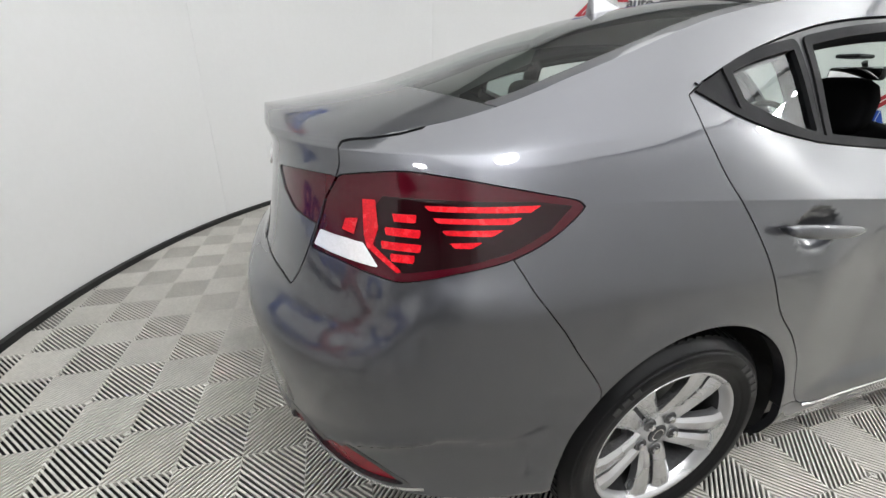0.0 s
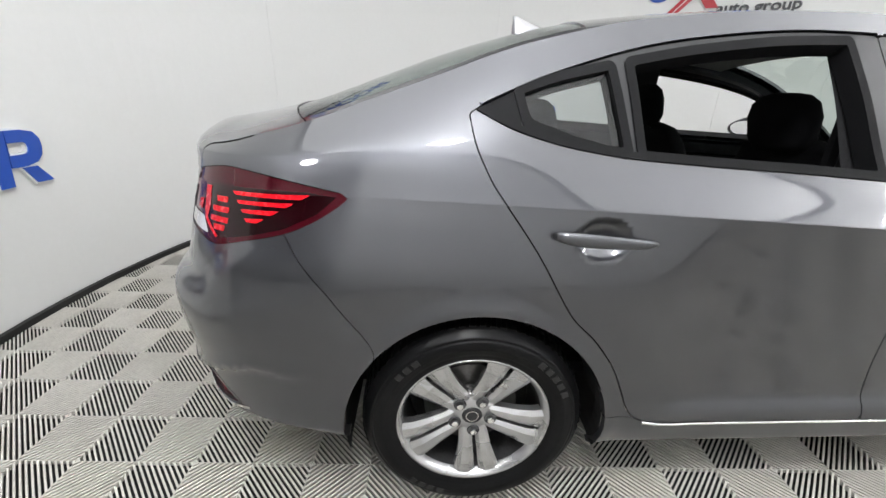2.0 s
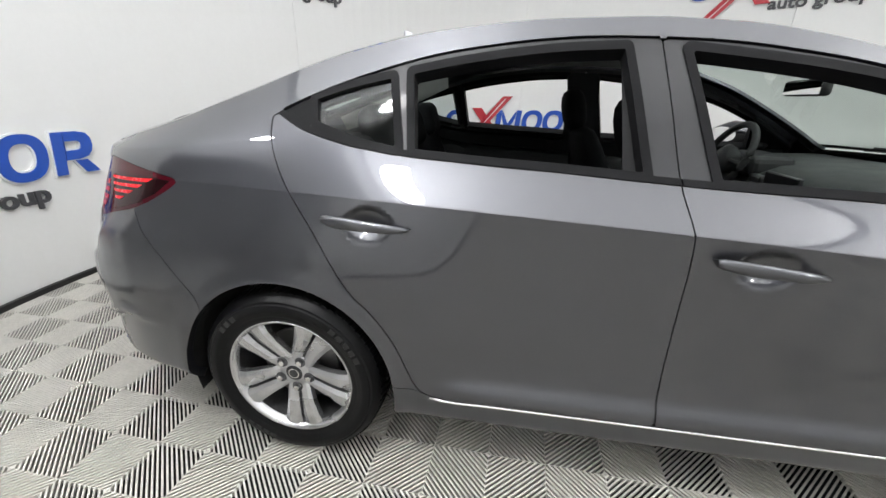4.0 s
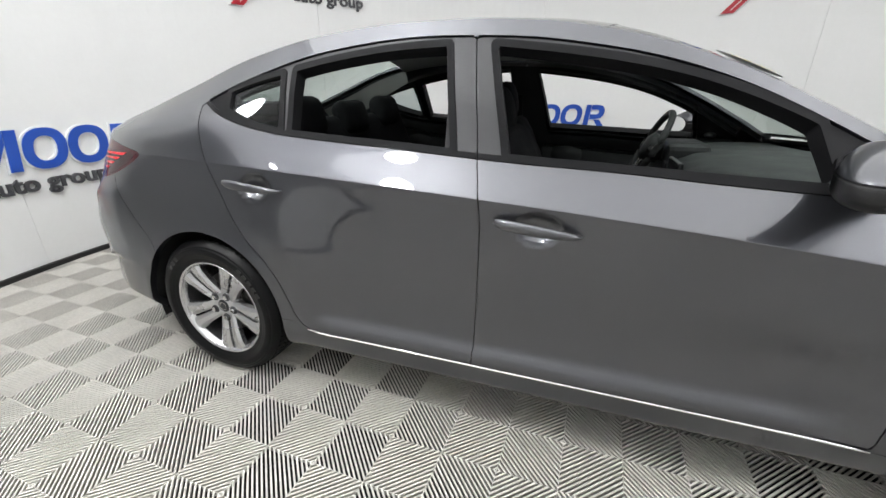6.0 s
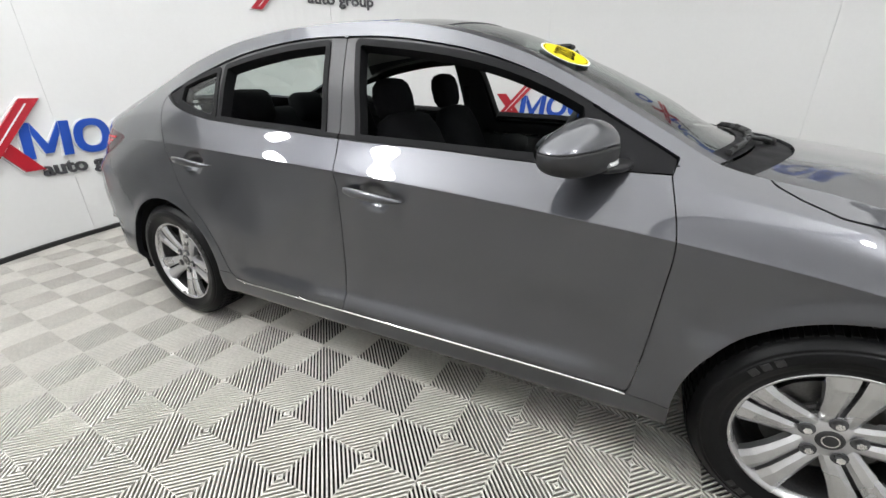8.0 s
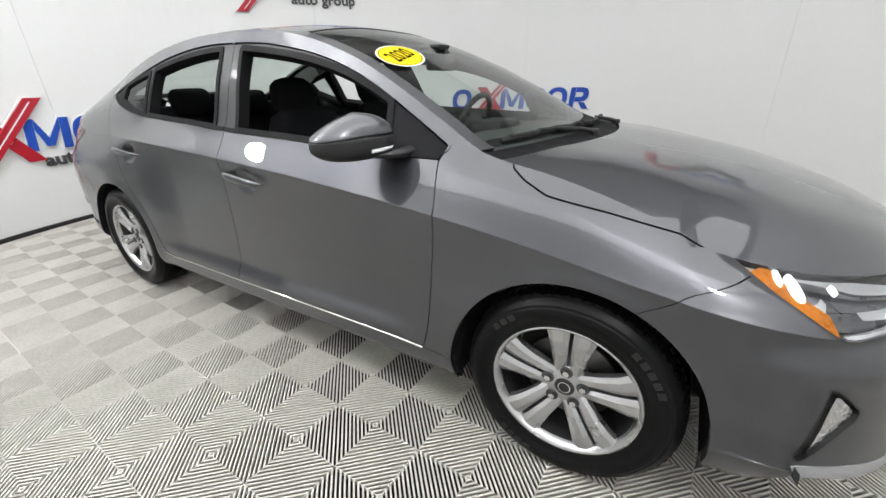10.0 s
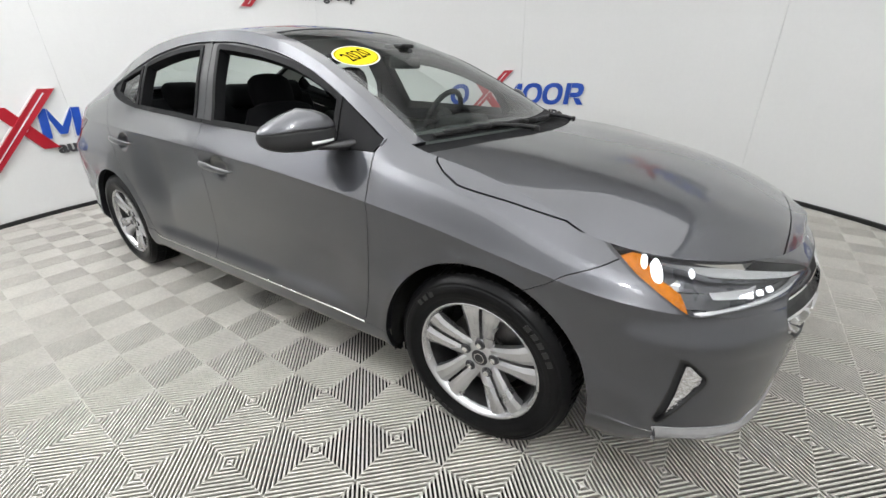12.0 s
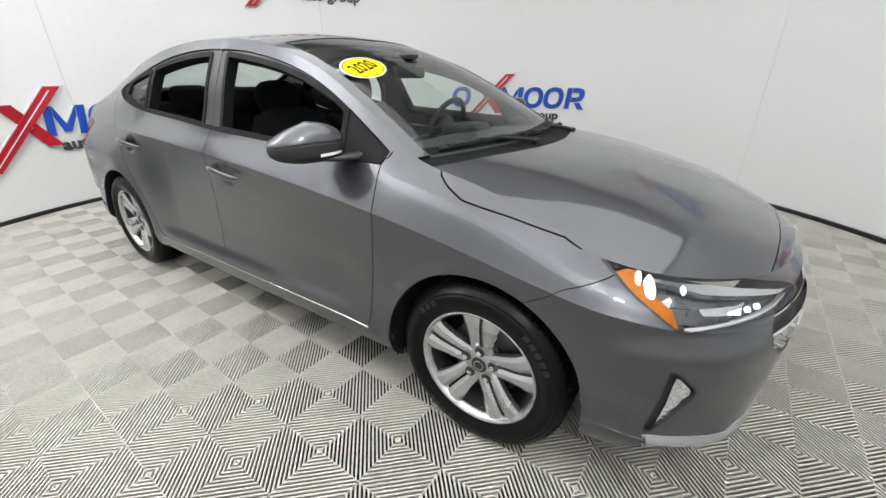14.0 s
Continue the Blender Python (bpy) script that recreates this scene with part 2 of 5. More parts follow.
class Sheet:
    """A triangle sheet with places V, chart coordinates C, normals N and triangles T."""

    def __init__(self, V, C, N, T):
        self.V, self.C, self.N, self.T = V, C, N, T

    def keep(self, f):
        """The part of the sheet where f (one value a vertex) is below zero."""
        V, C, N, T = self.V, self.C, self.N, self.T
        f = np.where(np.abs(f) < 1e-7, -1e-7, f)
        ins = f[T] < 0
        cnt = ins.sum(1)
        tris = [tuple(t) for t in T[cnt == 3]]
        nv, made, ext = len(V), {}, ([], [], [])

        def cut(i, j):
            key = (min(i, j), max(i, j))
            if key not in made:
                t = f[i] / (f[i] - f[j])
                made[key] = nv + len(ext[0])
                for lst, A in zip(ext, (V, C, N)):
                    lst.append(A[i] + t * (A[j] - A[i]))
            return made[key]
        for t in T[(cnt == 1) | (cnt == 2)]:
            t = [int(q) for q in t]
            poly = []
            for a, b in zip(t, t[1:] + t[:1]):
                if f[a] < 0:
                    poly.append(a)
                if (f[a] < 0) != (f[b] < 0):
                    poly.append(cut(a, b))
            tris += [(poly[0], poly[k], poly[k + 1]) for k in range(1, len(poly) - 1)]
        if not tris:
            return Sheet(V[:0], C[:0], N[:0], np.zeros((0, 3), int))
        A = [np.vstack([X, np.array(e)]) if e else X for X, e in zip((V, C, N), ext)]
        T2 = np.array(tris)
        used, inv = np.unique(T2, return_inverse=True)
        return Sheet(A[0][used], A[1][used], A[2][used], inv.reshape(T2.shape))

    def fine(self, times):
        """The same sheet with every triangle split in four, so many times."""
        s = self
        for _ in range(times):
            if not len(s.T):
                return s
            e = np.sort(np.vstack([s.T[:, [0, 1]], s.T[:, [1, 2]], s.T[:, [2, 0]]]), axis=1)
            u, inv = np.unique(e, axis=0, return_inverse=True)
            inv = inv.reshape(-1)
            n, m = len(s.V), len(s.T)
            half = [(A[u[:, 0]] + A[u[:, 1]]) / 2 for A in (s.V, s.C, s.N)]
            half[2] = half[2] / np.maximum(np.linalg.norm(half[2], axis=1, keepdims=True), 1e-9)
            ab, bc, ca = n + inv[:m], n + inv[m:2 * m], n + inv[2 * m:]
            a, b, c = s.T.T
            T = np.vstack([np.stack(t, 1) for t in ((a, ab, ca), (ab, b, bc), (ca, bc, c), (ab, bc, ca))])
            s = Sheet(np.vstack([s.V, half[0]]), np.vstack([s.C, half[1]]), np.vstack([s.N, half[2]]), T)
        return s

    def inside(self, poly, grow=0.0, fine=0):
        lo, hi = np.min(poly, 0) - 0.06, np.max(poly, 0) + 0.06
        box = ((self.C > lo) & (self.C < hi)).all(1)
        s = self.sub(box[self.T].all(1)).fine(fine)
        return s.keep(signed(poly, s.C) - grow)

    def outside(self, poly, grow=0.0):
        return self.keep(-(signed(poly, self.C) - grow)) if len(self.V) else self

    def clear_of(self, poly, grow=0.0):
        """Cuts a side-view shape away by true x and z."""
        return self.keep(-(signed(poly, self.V[:, [0, 2]]) - grow)) if len(self.V) else self

    def sub(self, mask):
        T = self.T[mask]
        if not len(T):
            return Sheet(self.V[:0], self.C[:0], self.N[:0], T)
        used, inv = np.unique(T, return_inverse=True)
        return Sheet(self.V[used], self.C[used], self.N[used], inv.reshape(T.shape))

    def lift(self, d):
        return Sheet(self.V + self.N * d, self.C, self.N, self.T)

    def at(self, c):
        """Place and normal of the sheet nearest to chart point c."""
        i = int(np.argmin(((self.C - np.asarray(c)) ** 2).sum(1)))
        return Vector(self.V[i]), Vector(self.N[i])

    def object(self, name, material, parent, label="", depth=0.012, flip=False):
        """A skin with turned-in edges as one mesh object; flip mirrors it to the other side of the car."""
        V, N, T = self.V.copy(), self.N.copy(), self.T
        if len(T) == 0:
            return None
        if flip:
            V[:, 1] *= -1
            N[:, 1] *= -1
            T = T[:, ::-1]
        edges = {}
        for a, b, c in T:
            for i, j in ((a, b), (b, c), (c, a)):
                edges[(i, j)] = edges.get((i, j), 0) + 1
        rim = [(i, j) for (i, j) in edges if (j, i) not in edges]
        faces = [tuple(int(q) for q in t) for t in T]
        verts = [tuple(v) for v in V]
        loopn = [tuple(N[q]) for t in T for q in t]
        if depth > 0:
            top, low = {}, {}
            for i, j in rim:
                for q in (i, j):
                    if q not in low:
                        top[q] = len(verts)
                        verts.append(tuple(V[q]))
                        low[q] = len(verts)
                        verts.append(tuple(V[q] - N[q] * depth))
                faces.append((top[j], top[i], low[i], low[j]))
                loopn += [(0, 0, 0)] * 4
        me = bpy.data.meshes.new(name)
        me.from_pydata(verts, [], faces)
        me.update()
        me.shade_smooth()
        me.normals_split_custom_set(loopn)
        me.materials.append(material)
        ob = new(name, me)
        ob.parent = parent
        return tagged(ob, label)


def grid_sheet(P, C, flip=False):
    """A sheet from a grid of places P and chart coordinates C."""
    a, b = P.shape[:2]
    du, dv = np.gradient(P, axis=0), np.gradient(P, axis=1)
    N = np.cross(du, dv)
    N /= np.maximum(np.linalg.norm(N, axis=2, keepdims=True), 1e-9)
    idx = np.arange(a * b).reshape(a, b)
    q = [idx[:-1, :-1].ravel(), idx[1:, :-1].ravel(), idx[1:, 1:].ravel(), idx[:-1, 1:].ravel()]
    T = np.vstack([np.stack([q[0], q[1], q[2]], 1), np.stack([q[0], q[2], q[3]], 1)])
    if flip:
        N, T = -N, T[:, ::-1]
    return Sheet(P.reshape(-1, 3), C.reshape(-1, 2), N.reshape(-1, 3), T)


# ---- the room: a round white booth ----
BOOTH = Vector((1.56, 0.15, 0))
RADIUS, WALL_H, CEIL_H = 3.80, 3.80, 4.30


def on_wall(deg, z, r=RADIUS):
    a = radians(deg)
    return Vector((BOOTH.x + r * math.cos(a), BOOTH.y + r * math.sin(a), z))


def arc_slab(a0, a1, r0, r1, z0, z1, steps):
    """A curved slab between two angles, two radii and two heights."""
    bm = bmesh.new()
    cols = []
    for k in range(steps + 1):
        a = a0 + (a1 - a0) * k / steps
        cols.append([bm.verts.new(on_wall(a, z, r)) for r, z in ((r0, z0), (r0, z1), (r1, z1), (r1, z0))])
    for p, q in zip(cols, cols[1:]):
        for i in range(4):
            j = (i + 1) % 4
            bm.faces.new((p[i], p[j], q[j], q[i]))
    bm.faces.new(cols[0])
    bm.faces.new(cols[-1][::-1])
    bmesh.ops.recalc_face_normals(bm, faces=bm.faces[:])
    return bm


ground = tagged(part("floor", box_bm((-6.2, -5.6, -0.06), (6.4, 4.9, -0.017)), UNDER), "dark underlay below the rib tiles", "floor", kind="structure")
wall_ring = tagged(new("wall_round"), "round white booth wall of tall panels", "wall", kind="structure")
DOOR0, DOOR1 = 565.0 - 360, 231.0
SEAMS = [DOOR1, 247.0, 290.0, 333.0, 376.0, 419.0, 462.0, 504.8, 548.2, DOOR0 + 360]
for a0, a1 in zip(SEAMS, SEAMS[1:]):
    part("wall_panel", arc_slab(a0 + 0.02, a1 - 0.02, RADIUS, RADIUS + 0.12, 0.0, WALL_H, 26), WALL_WHITE, wall_ring, smooth=False)
part("backing", arc_slab(DOOR1, DOOR0 + 360, RADIUS + 0.1, RADIUS + 0.3, 0, WALL_H, 120), WALL_WHITE, wall_ring)
skirt = tagged(part("baseboard", arc_slab(DOOR1, DOOR0 + 360, RADIUS - 0.03, RADIUS - 0.002, 0.0, 0.035, 120), BASE_BLACK), "low black skirting at the foot of the wall", "baseboard", kind="structure")

bm = bmesh.new()
bmesh.ops.create_circle(bm, cap_ends=True, radius=RADIUS + 1.2, segments=96, matrix=Matrix.Translation((BOOTH.x, BOOTH.y, CEIL_H + 0.1)))
r = bmesh.ops.extrude_face_region(bm, geom=bm.faces[:])
for g in r["geom"]:
    if isinstance(g, bmesh.types.BMVert):
        g.co.z -= 0.095
bmesh.ops.recalc_face_normals(bm, faces=bm.faces[:])
tagged(part("ceiling", bm, CEIL_WHITE), "plain white ceiling high over the booth", "ceiling", kind="structure")

# the bay behind the doorway
bay = tagged(new("wall_bay"), "plain grey walls of the bay outside the booth", "wall", kind="structure")
BAY = mat("grey_bay_wall", (0.42, 0.42, 0.415), 0.7, 0, 0.1, 2, 40, 0.1)
bay.location = (BOOTH.x, BOOTH.y, 0)
bay.rotation_euler = (0, 0, radians((DOOR0 + DOOR1) / 2))
part("side_wall", box_bm((RADIUS - 0.1, 1.0, 0), (6.3, 1.15, CEIL_H)), BAY, bay)
part("side_wall", box_bm((RADIUS - 0.1, -1.15, 0), (6.3, -1.0, CEIL_H)), BAY, bay)
part("end_wall", box_bm((6.3, -1.15, 0), (6.45, 1.15, CEIL_H)), BAY, bay)
part("bay_floor", box_bm((RADIUS + 0.1, -1.0, -0.016), (6.3, 1.0, -0.002)), BAY, bay)
part("top", box_bm((RADIUS + 0.2, -1.15, CEIL_H + 0.01), (6.45, 1.15, CEIL_H + 0.09)), BAY, bay)

tagged(part("upper_wall", arc_slab(0, 360, RADIUS + 0.9, RADIUS + 1.0, WALL_H - 1.0, CEIL_H, 72), BAY), "plain grey wall of the hall above the booth", "wall", kind="structure").name = "wall_hall"


def hanging_lamp(x, y, z, power, r):
    """A round glowing drum on a thin rod."""
    e = tagged(new("hanging_lamp"), "round white drum lamp hanging on a thin rod, switched on", "hanging lamp", "hanging lamps")
    e.location = (x, y, z)
    glow = mat("lamp_diffuser", (0.98, 0.99, 1.0), 0.5, 0, 0.0, 5, 50, 0, 0, 0.5, 0, emit=power * LAMP_POWER)
    part("diffuser", lathe_bm([(0.0001, 0.0), (r * 0.9, 0.0), (r, 0.015), (r, 0.045), (r * 0.9, 0.06), (0.0001, 0.06)], 40), glow, e, "", True)
    part("rod", tube_bm([(0, 0, 0.06), (0, 0, 3.862 - z)], 0.008, 8), SIGN_EDGE, e)
    return e


for lx, ly, lz, power, radius in ((-1.75, -1.9, 2.95, 0.75, 0.17), (-0.16, -1.95, 2.95, 1.15, 0.17), (4.25, -1.95, 2.95, 1.5, 0.12)):
    hanging_lamp(lx, ly, lz, power, radius)


def added_ceiling_light(r, chord, power):
    """An unseen source added for soft overhead light: a wide bow-shaped diffuser over the aisle side of the booth, in a
    white rim, hung close under the ceiling on rods.
    """
    e = tagged(new("added_ceiling_light"), "assumed, unseen ceiling light: wide bow-shaped white diffuser added over the booth, switched on", "ceiling light")
    e.location = (BOOTH.x, BOOTH.y, 3.86)
    glow = mat("ceiling_diffuser", (0.985, 0.995, 1.0), 0.6, 0, 0.0, 5, 50, 0, 0, 0.5, 0, emit=power)
    a0 = math.asin(chord / r)
    bow = lambda q: [(q * math.cos(t), q * math.sin(t)) for t in np.linspace(math.pi - a0, 2 * math.pi + a0, 72)]
    part("diffuser", prism_bm(bow(r), 0.02, Matrix.Identity(4)), glow, e)
    rim = [Vector((x, y, 0.01)) for x, y in bow(r + 0.03)]
    part("rim", tube_bm(rim, 0.025, 10, closed=True), SIGN_EDGE, e, "white rim")
    for t in np.linspace(math.pi - a0 + 0.1, 2 * math.pi + a0 - 0.1, 6):
        x, y = 0.85 * r * math.cos(t), 0.85 * r * math.sin(t)
        part("rod", tube_bm([(x, y, 0.02), (x, y, CEIL_H - 3.856)], 0.008, 8), SIGN_EDGE, e)
    return e


# added diffuser, cut short so that bonnet and pillars mirror the unlit ceiling
added_ceiling_light(3.70, 1.25, CEILING_POWER)

# ---- the car: its outer surface as feature curves along the length (x to the front, right side at minus y) ----
WB, HUB_Z, TRACK_Y, TYRE_R = 2.69, 0.314, 0.772, 0.316
X_REAR, X_FRONT = -0.30, 2.90
z_low = knots((-1.1, 0.29), (-0.6, 0.295), (-0.4, 0.262), (0.0, 0.19), (2.2, 0.19), (2.9, 0.215), (3.05, 0.228), (3.14, 0.262), (3.22, 0.308), (3.6, 0.312))
z_crease = knots((-1.1, 0.965), (-0.31, 0.957), (0.05, 0.945), (0.67, 0.917), (1.13, 0.893), (1.53, 0.868), (2.09, 0.82), (2.5, 0.77), (2.9, 0.70), (3.6, 0.60))
z_belt = knots((-1.1, 1.03), (-0.6, 1.035), (-0.25, 1.06), (0.05, 1.085), (0.23, 1.07), (0.4, 1.045), (0.61, 1.03), (1.03, 1.003), (1.52, 0.98), (1.97, 0.953), (2.25, 0.92), (2.6, 0.86), (2.9, 0.765), (3.6, 0.655))
y_belt = knots((-1.1, 0.73), (-0.6, 0.74), (-0.31, 0.75), (0.0, 0.748), (0.4, 0.75), (1.03, 0.768), (1.97, 0.775), (2.25, 0.785), (2.6, 0.81), (2.9, 0.82), (3.6, 0.83))
y_crease = knots((-1.1, 0.78), (-0.31, 0.80), (0.05, 0.818), (0.4, 0.832), (1.2, 0.85), (1.8, 0.858), (2.3, 0.866), (2.7, 0.872), (3.6, 0.87))
z_edge = knots((-1.1, 1.045), (-0.8, 1.05), (-0.6, 1.082), (-0.41, 1.13), (-0.18, 1.207), (0.14, 1.318), (0.47, 1.385), (0.79, 1.41), (1.0, 1.412), (1.25, 1.397), (1.48, 1.357), (1.76, 1.27), (2.01, 1.15), (2.2, 1.045), (2.35, 0.965), (2.6, 0.912), (2.8, 0.855), (2.99, 0.787), (3.2, 0.745), (3.6, 0.69))
y_edge = knots((-1.1, 0.685), (-0.6, 0.665), (-0.41, 0.645), (-0.18, 0.618), (0.14, 0.585), (0.47, 0.57), (0.79, 0.565), (1.25, 0.56), (1.48, 0.575), (1.76, 0.60), (2.01, 0.635), (2.2, 0.665), (2.35, 0.69), (2.6, 0.71), (2.8, 0.73), (2.99, 0.742), (3.2, 0.735), (3.6, 0.73))
z_mid = knots((-1.1, 1.075), (-0.95, 1.083), (-0.75, 1.113), (-0.58, 1.15), (-0.45, 1.19), (-0.3, 1.245), (0.0, 1.347), (0.3, 1.417), (0.6, 1.442), (0.95, 1.452), (1.25, 1.447), (1.45, 1.425), (1.6, 1.388), (1.75, 1.333), (1.9, 1.268), (2.2, 1.12), (2.40, 1.005), (2.5, 0.98), (2.7, 0.952), (3.0, 0.905), (3.2, 0.855), (3.4, 0.785), (3.5, 0.735), (3.62, 0.68))
x_tail = knots((0.25, -0.945), (0.30, -0.965), (0.36, -0.98), (0.45, -0.99), (0.60, -1.005), (0.66, -0.99), (0.72, -0.955), (0.80, -0.93), (0.95, -0.905), (1.0, -0.90), (1.05, -0.915), (1.12, -0.91))
x_nose = knots((0.12, 3.46), (0.18, 3.48), (0.26, 3.495), (0.33, 3.505), (0.40, 3.525), (0.48, 3.55), (0.55, 3.575), (0.64, 3.56), (0.70, 3.51), (0.74, 3.44), (0.8, 3.36))
REAR_N, REAR_M, FRONT_M = 2.8, 2.5, 2.1


def section(x):
    """Heights and half widths of the feature points of the cross-section at x."""
    zl, zc, zb, ze = float(z_low(x)), float(z_crease(x)), float(z_belt(x)), float(z_edge(x))
    yb, ye = float(y_belt(x)), float(y_edge(x))
    yc = float(y_crease(x))
    flare = min(1.0, max(0.0, (-0.2 - x) / 0.3, (x - 2.8) / 0.3))
    door = min(1.0, max(0.0, (x - 0.35) / 0.35)) * min(1.0, max(0.0, (2.35 - x) / 0.35))
    door = door * door * (3 - 2 * door)
    z = [zl, zl + min(0.055, (0.325 - zl) * 0.5), 0.325, 0.405, 0.52, zc - 0.2, zc - 0.075, zc, zb, zb + (ze - zb) * 0.5, ze]
    z[4] = min(0.52, zc - 0.27)
    z[3] = min(0.405, z[4] - 0.075)
    y = [0.815 + 0.035 * flare, 0.866 + 0.008 * flare, 0.885 - 0.009 * door, 0.882 - 0.028 * door, 0.878 - 0.034 * door,
         0.868 + (yc - 0.007 - 0.868) * door, (0.868 + 0.55 * (yc - 0.868)) * (1 - door) + (yc - 0.005) * door, yc, yb, yb + (ye - yb) * 0.46, ye]
    return z, y


COUNTS = (5, 6, 6, 9, 14, 9, 9, 10, 16, 16)
# rows crowd towards the shoulder crease, to keep it crisp
EASE = {6: lambda t: 1 - (1 - t) ** 1.7, 7: lambda t: t ** 1.7}


def station(x):
    z, y = section(x)
    zz = np.concatenate([z[k] + (z[k + 1] - z[k]) * EASE.get(k, lambda t: t)(np.linspace(0, 1, COUNTS[k], endpoint=False)) for k in range(10)] + [[z[10]]])
    low, up = pchip(z[:8], y[:8]), pchip(z[7:], y[7:])
    return zz, np.where(zz <= z[7], low(zz), up(zz))


HANDLES = ((0.295, 0.873), (1.318, 0.822))


def body_side():
    """The right side, wrapped from the middle of the tail round to the middle of the nose. Chart: (arc length, height); the arc length equals x along the side."""
    P = []
    for th in np.linspace(90, 0, 62)[:-1]:
        th = radians(th)
        t = math.sin(th) ** (2 / REAR_N)
        zz, yy = station(X_REAR - 0.68 * t)
        P.append(np.stack([X_REAR - (X_REAR - x_tail(zz)) * t, -yy * max(math.cos(th), 0) ** (2 / REAR_M), zz], 1))
    for x in np.linspace(X_REAR, X_FRONT, 236):
        zz, yy = station(x)
        P.append(np.stack([np.full_like(zz, x), -yy, zz], 1))
    for th in np.linspace(0, 90, 64)[1:]:
        th = radians(th)
        zz, yy = station(X_FRONT + 0.66 * math.sin(th) ** 0.75)
        t = math.sin(th) ** (2 / (2.55 + 1.5 * np.clip((0.60 - zz) / 0.3, 0, 1)))
        P.append(np.stack([X_FRONT + (x_nose(zz) - X_FRONT) * t, -yy * max(math.cos(th), 0) ** (2 / (FRONT_M + 1.3 * np.clip((0.52 - zz) / 0.2, 0, 1))), zz], 1))
    P = np.array(P)
    for hx, hz in HANDLES:
        q = ((P[:, :, 0] - hx) / 0.066) ** 2 + ((P[:, :, 2] - hz + 0.004) / 0.047) ** 2
        P[:, :, 1] += np.where(P[:, :, 1] < -0.6, 0.030, 0) * np.clip(1 - q, 0, 1) ** 0.55
    for cx in (0.004, WB):
        d = np.hypot(P[:, :, 0] - cx, P[:, :, 2] - 0.312)
        lip = np.exp(-((d - 0.364) / 0.035) ** 2) * (P[:, :, 1] < -0.6)
        P[:, :, 1] -= 0.008 * lip
    run = np.clip((P[:, :, 0] - 0.48) / 0.1, 0, 1) * np.clip((2.12 - P[:, :, 0]) / 0.1, 0, 1) * (P[:, :, 1] < -0.6)
    P[:, :, 1] -= 0.006 * run * np.clip((0.385 - P[:, :, 2]) / 0.02, 0, 1) * np.clip((P[:, :, 2] - 0.28) / 0.05, 0, 1)
    w = np.clip((-0.42 - P[:, :, 0]) / 0.22, 0, 1)
    h = P[:, :, 2] - np.interp(P[:, :, 0], [-0.94, -0.83, -0.77, -0.71, -0.667, -0.6], [0.654, 0.66, 0.673, 0.697, 0.75, 0.80])
    bulge = np.where(h > 0, np.clip(1 - h / 0.045, 0, 1), np.clip(1 + h / 0.30, 0, 1)) * w
    tuck = np.clip((np.interp(P[:, :, 0], [-0.9, -0.737, -0.6, -0.478], [0.38, 0.454, 0.50, 0.49]) - P[:, :, 2]) / 0.02, 0, 1) * w
    over = P[:, :, 2] - np.interp(P[:, :, 0], [-0.9, -0.737, -0.6, -0.478], [0.38, 0.454, 0.50, 0.49])
    ledge = np.where(over > 0, np.clip(1 - over / 0.04, 0, 1), 0) * w
    P[:, :, 1] *= 1 + 0.022 * bulge - 0.012 * tuck + 0.012 * ledge
    P[:, :, 0] -= (0.016 * bulge - 0.010 * tuck + 0.010 * ledge) * np.clip((-0.7 - P[:, :, 0]) / 0.2, 0, 1)
    wf = np.clip((P[:, :, 0] - 3.05) / 0.12, 0, 1)
    hf = P[:, :, 2] - 0.583
    step = wf * np.where(hf > 0, np.clip(1 - hf / 0.045, 0, 1), np.clip(1 + hf / 0.22, 0, 1))
    P[:, :, 1] *= 1 + 0.016 * step
    P[:, :, 0] += 0.012 * step * np.clip((P[:, :, 0] - 3.15) / 0.2, 0, 1)
    mid = P[:, 45, :2]
    arc = np.concatenate([[0], np.cumsum(np.hypot(*np.diff(mid, axis=0).T))])
    i0 = 61
    u = arc - arc[i0] + X_REAR
    C = np.stack([np.repeat(u[:, None], P.shape[1], 1), P[:, :, 2]], 2)
    s = grid_sheet(P, C)
    if s.N[len(s.N) // 2][1] > 0:
        s = grid_sheet(P, C, True)
    return s, P


SIDE, SIDE_GRID = body_side()
EDGE = SIDE_GRID[:, -1, :]


def body_top():
    """The upper surface from the right edge to the left one. Chart: (x, y)."""
    ws = np.concatenate([np.linspace(-1, 1, 101)])
    P = []
    for xe, ye, ze in EDGE[1:-1]:
        zm = float(z_mid(xe))
        g = 1 - np.abs(ws) ** (2.6 + 0.6 * min(1.0, max(0.0, (xe - 2.4) / 0.3)))
        ridge = 0.0
        if xe > 2.4:
            k = min(1.0, (xe - 2.4) / 0.3) * min(1.0, max(0.0, (3.5 - xe) / 0.3))
            ridge = 0.007 * k * np.exp(-((np.abs(ws) - 0.70) / 0.14) ** 2)
        P.append(np.stack([np.full_like(ws, xe), ws * abs(ye), ze + (zm - ze) * g + ridge], 1))
    P = np.array(P)
    s = grid_sheet(P, P[:, :, :2].copy())
    if s.N[len(s.N) // 2][2] < 0:
        s = grid_sheet(P, P[:, :, :2].copy(), True)
    return s


TOP = body_top()

car = tagged(new("car"), "dark grey metallic four-door sedan with its side windows lowered", "car")


def circle2(cx, cz, r, n=72):
    return np.array([(cx + r * math.cos(2 * math.pi * k / n), cz + r * math.sin(2 * math.pi * k / n)) for k in range(n)])


